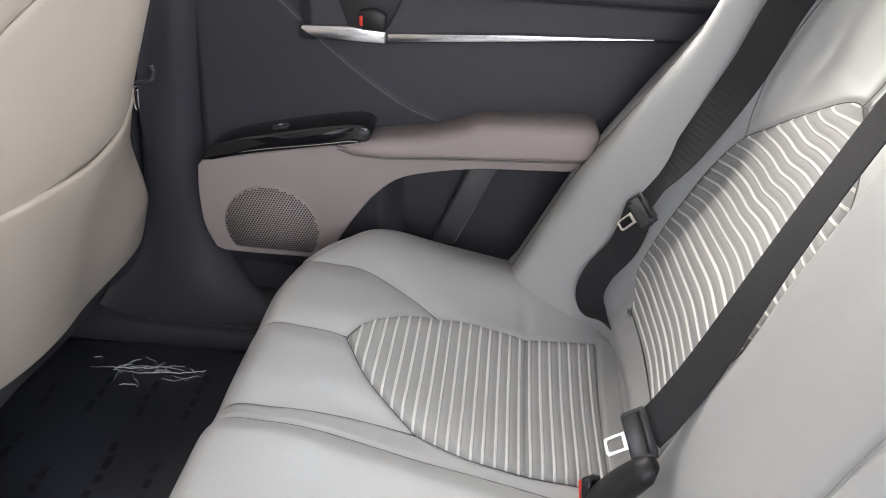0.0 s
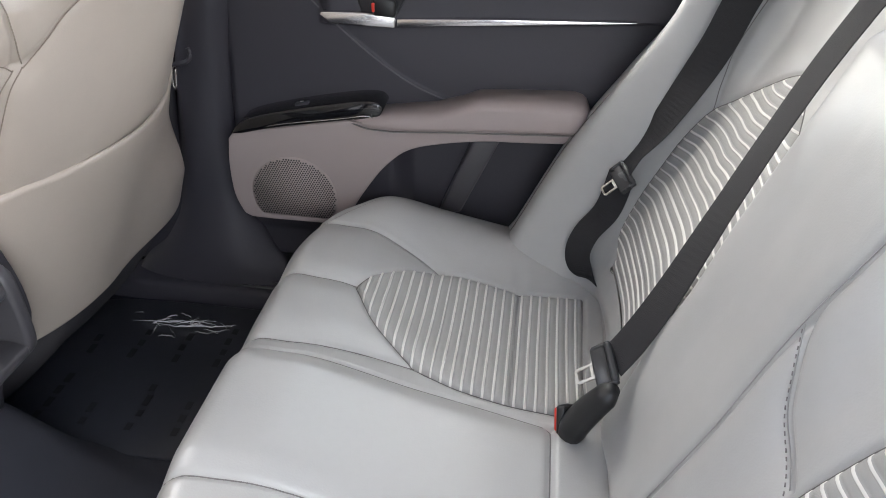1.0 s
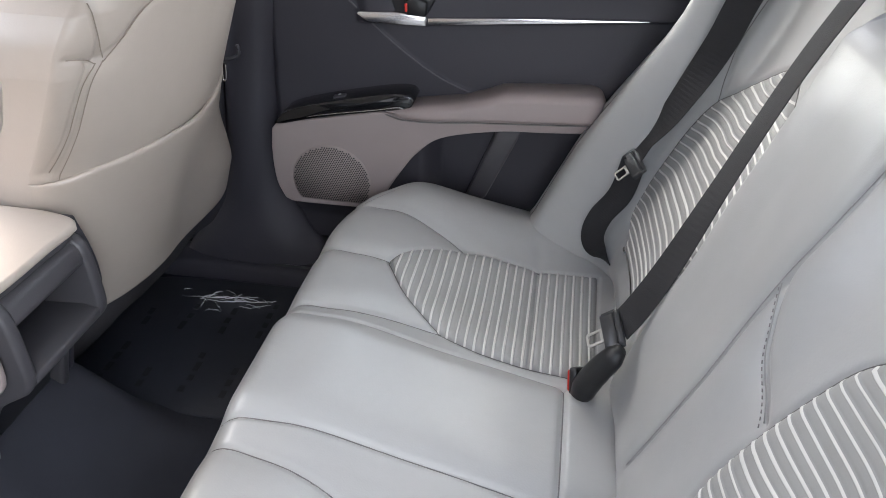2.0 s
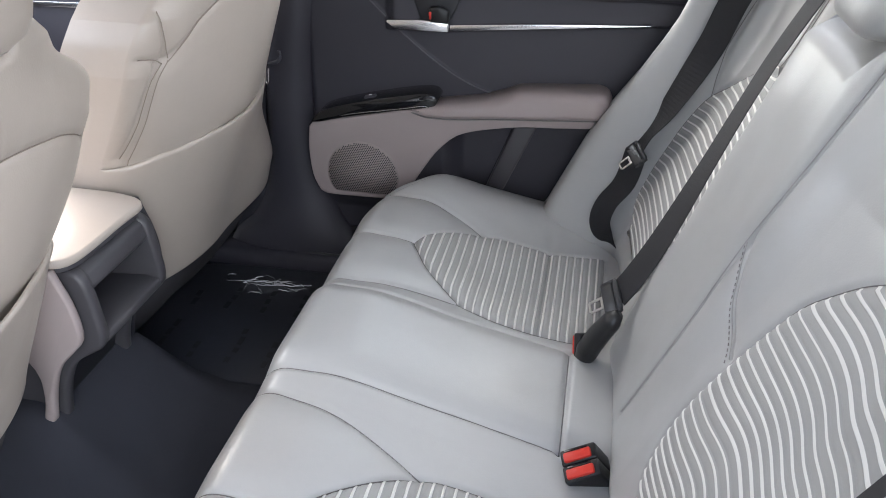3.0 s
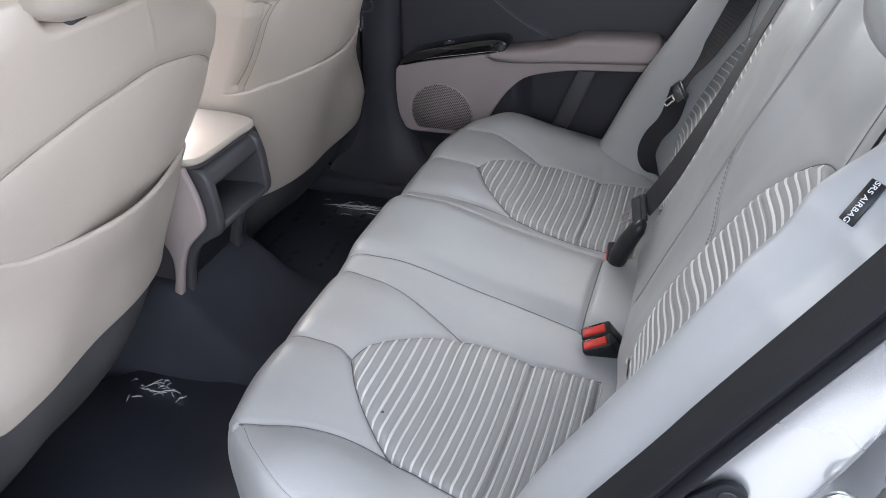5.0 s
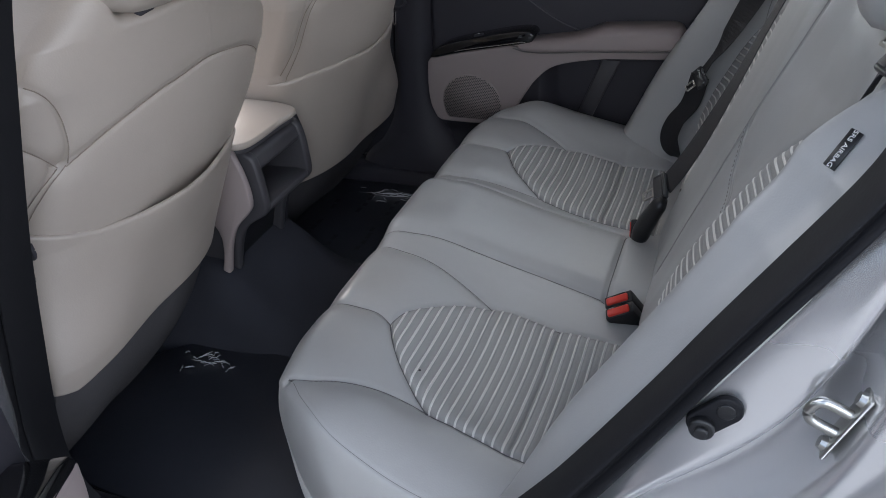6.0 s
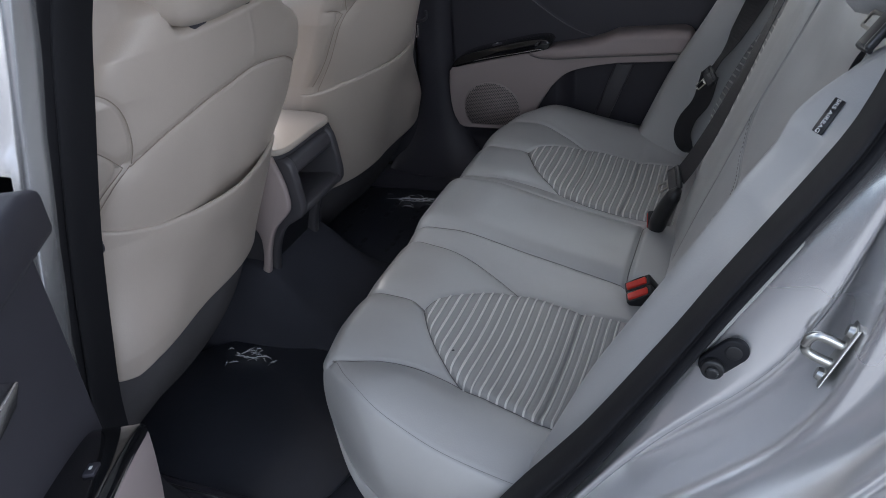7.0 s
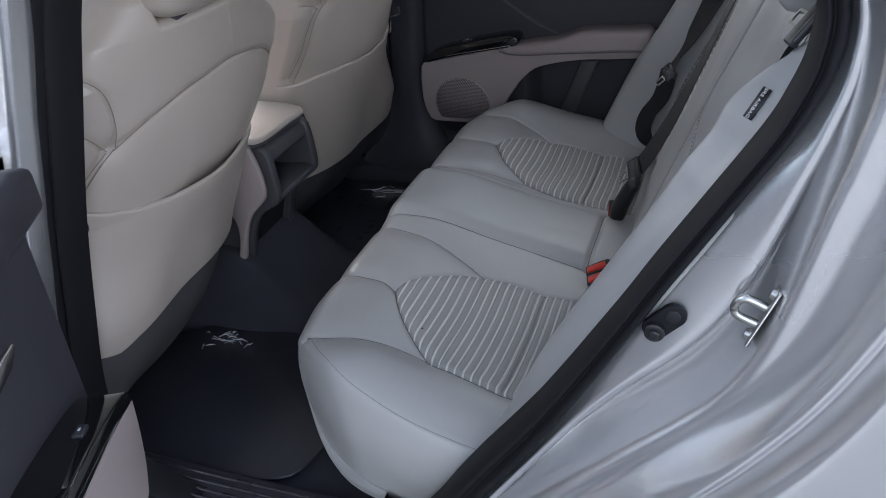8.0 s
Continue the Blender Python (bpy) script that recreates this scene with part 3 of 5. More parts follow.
# ---------- seat belts and buckles ----------
def tongue(thing, place, along, face, scale=1.0):
    """The belt's tongue: a moulded grip with a slotted steel plate."""
    a, f = Vector(along).normalized(), Vector(face)
    f = (f - f.dot(a) * a).normalized()
    s = a.cross(f)
    m = Matrix(((a.x, s.x, f.x, place[0]), (a.y, s.y, f.y, place[1]), (a.z, s.z, f.z, place[2]), (0, 0, 0, 1))) @ Matrix.Scale(scale, 4)
    grip = box("tongue", (0.026, 0.066, 0.012), m, M_TONGUE, thing, "dark grey moulded grip", bevel=0.005)
    box("grip_bar", (0.010, 0.060, 0.010), m @ pose(-0.018, 0, 0.004), M_TONGUE, grip, bevel=0.004)
    for y in (-0.029, 0.029):
        box("grip_cheek", (0.030, 0.007, 0.010), m @ pose(-0.006, y, 0.002), M_TONGUE, grip, bevel=0.003)
    plate = bmesh.new()
    outer = [(0.010, -0.0115), (0.040, -0.0115), (0.043, -0.008), (0.043, 0.008), (0.040, 0.0115), (0.010, 0.0115)]
    inner = [(0.018, -0.0078), (0.037, -0.0078), (0.039, -0.006), (0.039, 0.006), (0.037, 0.0078), (0.018, 0.0078)]
    rows = [[plate.verts.new(m @ Vector((x, y, z))) for x, y in ring] for ring in (outer, inner) for z in (-0.0012, 0.0012)]
    ol, oh, il, ih = rows
    for i in range(6):
        j = (i + 1) % 6
        for q in ((ol[i], ol[j], oh[j], oh[i]), (il[i], ih[i], ih[j], il[j]), (oh[i], oh[j], ih[j], ih[i]), (ol[i], il[i], il[j], ol[j])):
            plate.faces.new(q)
    part("latch_plate", plate, M_STEEL, grip, "slotted steel plate")


def belt_far():
    thing = empty("seat_belt", "black webbing seat belt with tongue beside the single backrest", "seat belt", "rear seat belts")
    pts = [(0.615, 0.528, 0.90), (0.546, 0.523, 0.765), (0.512, 0.522, 0.663), (0.459, 0.523, 0.545), (0.430, 0.526, 0.490), (0.412, 0.524, 0.455)]
    acr = [(0.93, -0.30, 0.15), (0.93, -0.30, 0.15), (0.93, -0.33, 0.15), (0.62, -0.72, 0.25), (0.30, -0.90, 0.30), (0.40, -0.85, 0.30)]
    ribbon("webbing", pts, acr, 0.051, 0.0016, M_WEB, thing)
    low = [(0.410, 0.520, 0.450), (0.396, 0.517, 0.385), (0.366, 0.514, 0.335), (0.356, 0.511, 0.295), (0.368, 0.507, 0.262), (0.400, 0.505, 0.230)]
    ribbon("lap_webbing", low, [(0.75, -0.25, 0.30), (0.75, -0.20, 0.55), (0.72, -0.20, 0.55), (0.90, -0.30, 0.20), (0.80, -0.30, -0.40), (0.70, -0.20, -0.60)], 0.045, 0.0016, M_WEB, thing)
    tongue(thing, (0.408, 0.512, 0.444), (-0.62, -0.05, -0.62), (-0.7, -0.5, 0.5), 0.86)
    return thing


def belt_middle():
    thing = empty("seat_belt", "black webbing middle seat belt with steel tongue", "seat belt", "rear seat belts")
    pts = [(0.627, 0.206, 0.89), (0.591, 0.204, 0.816), (0.559, 0.202, 0.745), (0.530, 0.200, 0.669), (0.494, 0.194, 0.570), (0.446, 0.168, 0.457), (0.412, 0.152, 0.390), (0.388, 0.144, 0.352)]
    acr = [(0.11, -0.99, -0.04), (0.11, -0.99, -0.04), (0.11, -0.99, -0.04), (0.12, -0.99, -0.05), (0.20, -0.97, -0.08), (0.40, -0.90, -0.15), (0.50, -0.84, -0.15), (0.55, -0.80, -0.12)]
    ribbon("webbing", pts, acr, 0.047, 0.0016, M_WEB, thing)
    tongue(thing, (0.377, 0.142, 0.345), (-0.72, 0.10, -0.62), (-0.60, -0.45, 0.66), 0.95)
    return thing


def belt_near():
    thing = empty("seat_belt", "black webbing seat belt with steel tongue at the shoulder", "seat belt", "rear seat belts")
    zs = np.array([0.84, 0.76, 0.68, 0.60, 0.52, 0.44, 0.36])
    ys = np.full(len(zs), -0.512)
    xs = back_x(ys, proud(ys), zs) - 0.016
    pts = [(0.690, -0.570, 0.95), (0.652, -0.550, 0.885)] + [(float(x), -0.512, float(z)) for x, z in zip(xs, zs)]
    ribbon("webbing", pts, [(0.1, 1, 0.0)] * 2 + [(0.35, 0.94, 0.0)] * 7, 0.044, 0.0016, M_WEB, thing)
    tongue(thing, (0.632, -0.532, 0.868), (-0.30, 0.92, -0.05), (-0.75, -0.2, 0.6), 0.9)
    return thing


def soft_buckle():
    """A buckle in a black sleeve, flopped forward over the edge of the bench, its red button at the front end."""
    thing = empty("belt_buckle", "black sleeved buckle with red button flopped onto the bench", "buckle", "rear belt buckles")
    path = spline([(0.392, 0.103, 0.344), (0.382, 0.106, 0.326), (0.368, 0.116, 0.294), (0.355, 0.126, 0.258), (0.347, 0.131, 0.228)], 24)
    rad = np.interp(np.linspace(0, 1, 24), [0, 0.12, 0.5, 0.85, 1.0], [0.010, 0.019, 0.0225, 0.024, 0.020])
    tube("sleeve", path, rad, M_BUCKLE, thing, "soft black sleeve", sides=14, flatten=0.8)
    a = Vector((-0.75, 0.45, -0.35)).normalized()
    s1 = Vector((0.3, 0.25, 0.95))
    s1 = (s1 - s1.dot(a) * a).normalized()
    f = a.cross(s1)
    c = Vector((0.336, 0.149, 0.240))
    m = Matrix(((a.x, s1.x, f.x, c.x), (a.y, s1.y, f.y, c.y), (a.z, s1.z, f.z, c.z), (0, 0, 0, 1)))
    box("release_button", (0.014, 0.033, 0.019), m, M_RED, thing, "red release button", bevel=0.003)
    box("button_frame", (0.014, 0.042, 0.028), m @ pose(-0.006, 0, 0), M_BUCKLE, thing, bevel=0.004)
    return thing


def double_buckle():
    """Two black buckles side by side, standing out of the gap behind the bench, red buttons up."""
    thing = empty("belt_buckle", "double black buckle with two red buttons behind the bench", "buckle", "rear belt buckles")
    a = Vector((-0.42, -0.40, 0.82)).normalized()
    s1 = Vector((0.92, 0.1, 0.45))
    s1 = (s1 - s1.dot(a) * a).normalized()
    f = a.cross(s1)
    for k in (-1, 1):
        c = Vector((0.351, -0.136, 0.249)) + f * 0.0125 * k
        m = Matrix(((a.x, s1.x, f.x, c.x), (a.y, s1.y, f.y, c.y), (a.z, s1.z, f.z, c.z), (0, 0, 0, 1)))
        h = box("housing", (0.085, 0.054, 0.0250), m @ pose(-0.0425, 0, 0), M_BUCKLE, thing, bevel=0.004)
        box("release_button", (0.010, 0.041, 0.0145), m @ pose(0.000, -0.001, -0.002), M_RED, h, "red release button", bevel=0.0028)
        box("tongue_slot", (0.0030, 0.034, 0.0030), m @ pose(0.0005, -0.002, 0.008), M_GLOSS, h, bevel=0.0005)
    return thing


# ---------- front seats ----------
SEAT_Z = [0.0, 0.26, 0.32, 0.42, 0.52, 0.60, 0.68, 0.76, 0.82, 0.86, 0.90, 0.93]
SEAT_W_IN = [0.245, 0.248, 0.250, 0.250, 0.258, 0.272, 0.284, 0.275, 0.236, 0.185, 0.14, 0.12]
SEAT_W_OUT = [0.275, 0.282, 0.282, 0.272, 0.262, 0.264, 0.268, 0.260, 0.228, 0.178, 0.13, 0.11]
SEAT_D_IN = [0.13, 0.14, 0.14, 0.14, 0.130, 0.105, 0.085, 0.075, 0.07, 0.07, 0.06, 0.05]
SEAT_D_OUT = [0.05, 0.055, 0.06, 0.09, 0.12, 0.11, 0.09, 0.08, 0.08, 0.08, 0.06, 0.05]


def half_width(v, z, grow=0.0):
    """Half width of a front seat; v runs towards the door, grow widens the side by the console."""
    return np.where(v < 0, np.interp(z, SEAT_Z, SEAT_W_IN) + grow * (0.5 * smooth01((z - 0.30) / 0.15) + 0.5 * smooth01((z - 0.48) / 0.12)) * smooth01((0.80 - z) / 0.08), np.interp(z, SEAT_Z, SEAT_W_OUT))


def seat_back_x(v, z, lean, grow=0.0):
    """Rear face of a front seat: reclined, rounded to the sides, more so low down towards the middle of the car."""
    u = np.clip(abs(v) / half_width(v, z, grow), 0, 1)
    d = np.where(v < 0, np.interp(z, SEAT_Z, SEAT_D_IN), np.interp(z, SEAT_Z, SEAT_D_OUT))
    flare = 0.036 * smooth01((0.47 - z) / 0.16) * smooth01((v / half_width(v, z) - 0.1) / 0.8)
    return lean + 0.30 * z - d * (1 - np.sqrt(1 - u * u * 0.999)) + 0.010 * np.exp(-(((z - 0.55) / 0.18) ** 2)) + flare


def front_seat(yc, outer, lean, label, slack, grow=0.0):
    """outer: +1 or -1, the side that faces its own door."""
    thing = empty("front_seat", label, "car seat", "front seats")

    def grid(z0, z1, nu, nv, zbot=None, ztop=None, over=1.0):
        u = np.linspace(0, 1, nu)
        s = np.sin(np.linspace(-1, 1, nv) * np.pi / 2)
        lo = np.full(nv, z0) if zbot is None else zbot(s)
        hi = np.full(nv, z1) if ztop is None else ztop(s)
        Z = lo[None, :] + (hi - lo)[None, :] * u[:, None]
        V = np.repeat(s[None, :], nu, 0)
        return V * half_width(V, Z, grow) * over, Z

    # seams of the shell, as (v, z) with v towards the door
    def kept(line, limit=0.975):
        return line[abs(line[:, 0]) < limit * half_width(line[:, 0], line[:, 1], grow)]

    if outer < 0:
        rim = spline([(-0.30, 0.655), (-0.25, 0.680), (-0.194, 0.699), (-0.089, 0.717), (-0.004, 0.712), (0.057, 0.706), (0.138, 0.686), (0.184, 0.667), (0.205, 0.655)], 50)
        seams = [rim, spline([(0.205, 0.658), (0.229, 0.626), (0.249, 0.575), (0.260, 0.52)], 30), spline([(0.217, 0.656), (0.239, 0.624), (0.257, 0.580)], 30),
                 spline([(0.203, 0.660), (0.201, 0.693), (0.209, 0.736), (0.226, 0.769), (0.250, 0.790)], 30), spline([(0.216, 0.658), (0.237, 0.683), (0.262, 0.710)], 20)]
        crease = spline([(-0.046, 0.850), (-0.066, 0.805), (-0.079, 0.765), (-0.079, 0.722)], 24)
    else:
        rim = spline([(-0.250, 0.694), (-0.217, 0.721), (-0.179, 0.750), (-0.08, 0.785), (0.05, 0.790), (0.17, 0.755), (0.24, 0.705)], 50)
        seams = [rim, spline([(-0.250, 0.696), (-0.263, 0.664), (-0.262, 0.577), (-0.254, 0.497), (-0.249, 0.43)], 40), spline([(-0.261, 0.695), (-0.274, 0.664), (-0.272, 0.58), (-0.263, 0.497), (-0.258, 0.44)], 40),
                 spline([(-0.251, 0.700), (-0.257, 0.722), (-0.263, 0.768), (-0.25, 0.83)], 24), spline([(-0.262, 0.694), (-0.275, 0.703), (-0.30, 0.708)], 16)]
        crease = spline([(-0.09, 0.79), (-0.088, 0.82), (-0.08, 0.86)], 16)
    seams = [kept(line) for line in seams]
    def crest(s):
        return 0.890 - 0.045 * smooth01((0.80 - abs(s)) / 0.35)

    V, Z = grid(0.30, 0.89, 210, 200, ztop=crest)
    X = seat_back_x(V, Z, lean, grow)
    P = np.stack([V, Z], -1)
    for line in seams:
        d = away(P, line)
        X = X - 0.004 * np.exp(-((d / 0.0045) ** 2)) - 0.003 * np.exp(-((d / 0.02) ** 2))
    d = away(P, crease)
    X = X + 0.0015 * np.exp(-((d / 0.004) ** 2))
    # top edge rolls forward
    top = crest(V / half_width(V, Z, grow))
    X = X - 0.045 * np.clip((Z - top + 0.028) / 0.028, 0, 1) ** 2.4
    X = X - 0.012 * slack * np.exp(-(((V + 0.02) / 0.13) ** 2)) * np.exp(-(((Z - 0.50) / 0.03) ** 2))
    sheet("back_cover", X, yc + outer * V, Z, M_LEATHER_F, thing, (-0.11, 0, 0))
    for line in seams:
        x = seat_back_x(line[:, 0], line[:, 1], lean, grow) - 0.0042
        tube("seam", np.stack([x, yc + outer * line[:, 0], line[:, 1]], -1), 0.0008, M_SEAM_F, thing, sides=5)

    # map pocket: a lower panel with a lip that stands off
    def lip(s):
        return np.interp(s, [-1, -0.8, -0.4, 0.0, 0.35, 0.62, 0.85, 1.0], [0.505, 0.520, 0.522, 0.520, 0.522, 0.530, 0.550, 0.568])

    def hem(s):
        return np.interp(s, [-1, -0.85, 0.0, 0.75, 0.9, 1.0], [0.310, 0.300, 0.297, 0.284, 0.274, 0.280] if outer < 0 else [0.228, 0.218, 0.222, 0.244, 0.254, 0.266])

    V, Z = grid(0.3, 0.5, 90, 160, zbot=hem, ztop=lip)
    top = lip(V / half_width(V, Z, grow))
    gap = np.exp(-(((V + 0.02) / 0.12) ** 2))
    X = seat_back_x(V, Z, lean, grow) + 0.004 + 0.013 * slack * gap * smooth01((Z - 0.40) / 0.12) - (0.007 - 0.004 * gap) * np.clip(1 - (top - Z) / 0.007, 0, 1) ** 2
    V = V * 1.015
    sheet("map_pocket", X, yc + outer * V, Z, M_LEATHER_F, thing, (-0.0035, 0, 0), "taupe leather map pocket")
    # inner edge trim and dark carpeted base below
    nu, nv = 40, 60
    u, s = np.linspace(0, 1, nu), np.linspace(-1, 1, nv)
    Zb = 0.31 - 0.31 * np.repeat(u[:, None], nv, 1)
    Vb = np.repeat(np.sin(s * np.pi / 2)[None, :], nu, 0)
    Vb = Vb * half_width(Vb, Zb, grow) * (0.985 - 0.03 * u[:, None])
    Xb = seat_back_x(Vb, Zb, lean, grow) - 0.012 - 0.34 * (0.31 - Zb) * u[:, None]
    sheet("seat_base", Xb, yc + outer * Vb, Zb, M_CARPET2, thing, (-0.15, 0, 0), "charcoal carpeted base")
    bm = bmesh.new()
    bmesh.ops.create_cube(bm, size=1)
    bmesh.ops.bevel(bm, geom=bm.edges[:], offset=0.2, segments=3, profile=0.6, affect="EDGES")
    bm.transform(pose(lean - 0.28, yc, 0.24) @ Matrix.Diagonal((0.50, 0.50, 0.18, 1)))
    part("cushion", bm, M_LEATHER_F, thing, "taupe leather cushion", smooth=True)
    # headrest on posts
    bm = bmesh.new()
    bmesh.ops.create_cube(bm, size=1)
    bmesh.ops.subdivide_edges(bm, edges=bm.edges[:], cuts=5, use_grid_fill=True)
    hx = lean + 0.30 * 0.95 - 0.045
    for v in bm.verts:
        c = v.co * 2
        c = c / (abs(c.x) ** 4 + abs(c.y) ** 4 + abs(c.z) ** 4) ** 0.25
        v.co = Vector((hx + 0.055 * c.x + 0.02 * c.z, yc + 0.13 * c.y * (1 - 0.08 * c.z), 0.914 + 0.082 * c.z))
    hr = part("headrest", bm, M_LEATHER_F, thing, "padded taupe leather headrest", smooth=True)
    for k in (-0.06, 0.06):
        tube("headrest_post", [(hx - 0.01, yc + k, 0.82), (hx, yc + k, 0.92)], 0.006, M_DARK, hr)
        box("post_guide", (0.030, 0.038, 0.020), pose(hx - 0.014, yc + k, 0.834), M_DARK, hr, bevel=0.007)
    # bag hook at the outer edge of the pocket
    hook_v = 0.236 if outer > 0 else 0.272
    hv = outer * hook_v
    hxk = float(seat_back_x(np.array(hook_v), np.array(0.545), lean)) + (0.030 if outer > 0 else 0.062)
    hook = tube("bag_hook", [(hxk - 0.035, yc + hv, 0.535), (hxk - 0.008, yc + hv, 0.540), (hxk + 0.008, yc + hv + outer * 0.004, 0.545), (hxk + 0.013, yc + hv + outer * 0.006, 0.555), (hxk + 0.011, yc + hv + outer * 0.006, 0.568)], 0.0042, M_DARK, thing, "dark bag hook", n=24)
    tube("hook_wire", [(hxk - 0.012, yc + hv, 0.536), (hxk - 0.020, yc + hv, 0.530), (hxk - 0.022, yc + hv, 0.500), (hxk - 0.016, yc + hv - outer * 0.002, 0.496), (hxk - 0.013, yc + hv - outer * 0.002, 0.530)], 0.0018, M_CHROME, hook, n=24)
    return thing


# ---------- centre console ----------
def console():
    thing = empty("centre_console", "dark console with padded taupe lid and open rear pocket", "console")
    xz = lambda u, v, d: (u, d, v)
    body = [(-1.0, 0.10), (-1.0, 0.42)] + spline([(-0.60, 0.443), (-0.47, 0.444), (-0.425, 0.440), (-0.405, 0.428), (-0.398, 0.405), (-0.393, 0.36), (-0.391, 0.322), (-0.398, 0.300), (-0.425, 0.282), (-0.452, 0.262), (-0.472, 0.23), (-0.488, 0.18), (-0.50, 0.10)], 40).tolist()
    for y0, y1 in ((-0.103, -0.080), (0.080, 0.103)):
        prism("side_wall", body, y0, y1, xz, M_GREY, thing, bevel=0.007, segments=3)
    core = [(-1.0, 0.10), (-1.0, 0.425), (-0.52, 0.425), (-0.52, 0.30), (-0.55, 0.12)]
    prism("core", core, -0.080, 0.080, xz, M_DARK2, thing, bevel=0.0)
    prism("top_bridge", [(-0.53, 0.400), (-0.53, 0.441), (-0.43, 0.440), (-0.408, 0.428), (-0.400, 0.403), (-0.410, 0.392), (-0.46, 0.398)], -0.083, 0.083, xz, M_GREY, thing, bevel=0.006, segments=3)
    prism("lower_bar", [(-0.53, 0.285), (-0.53, 0.315), (-0.42, 0.324), (-0.394, 0.318), (-0.393, 0.306), (-0.41, 0.290), (-0.46, 0.272)], -0.083, 0.083, xz, M_GREY, thing, bevel=0.004)
    prism("lower_skirt", [(-0.60, 0.10), (-0.56, 0.30), (-0.47, 0.275), (-0.50, 0.20), (-0.53, 0.10)], -0.078, 0.078, xz, M_DARK2, thing, bevel=0.003)
    # padded lid: a slab whose rear edge runs askew
    lid = [(-0.80, -0.128)] + spline([(-0.48, -0.128), (-0.436, -0.125), (-0.416, -0.112), (-0.408, -0.09), (-0.405, -0.05), (-0.404, 0.02), (-0.401, 0.075), (-0.408, 0.092), (-0.43, 0.100), (-0.48, 0.102)], 30).tolist() + [(-0.80, 0.102)]
    prism("lid", lid, 0.457, 0.471, lambda u, v, d: (u, v, d - 0.10 * max(0.0, u + 0.46)), M_LEATHER_F, thing, "padded taupe leather lid", bevel=0.005, segments=3)
    prism("lid_base", [(u - (0.008 if u > -0.7 else 0), v * 0.93) for u, v in lid], 0.4445, 0.4565, lambda u, v, d: (u, v, d - 0.10 * max(0.0, u + 0.46)), M_GREY, thing, bevel=0.002)
    # taupe side cheek between console and seat
    cheek = [(-0.60, 0.45)] + spline([(-0.434, 0.452), (-0.427, 0.43), (-0.418, 0.404), (-0.411, 0.366), (-0.413, 0.327), (-0.437, 0.298), (-0.458, 0.276), (-0.474, 0.247), (-0.489, 0.203), (-0.501, 0.150)], 24).tolist() + spline([(-0.523, 0.147), (-0.509, 0.194), (-0.505, 0.228), (-0.51, 0.262), (-0.56, 0.34)], 12).tolist()
    for s in (-1, 1):
        prism("side_cheek", cheek, s * 0.112, s * 0.128, xz, M_TAUPE if s < 0 else M_DARK, thing, "moulded cheek", bevel=0.004)
    return thing


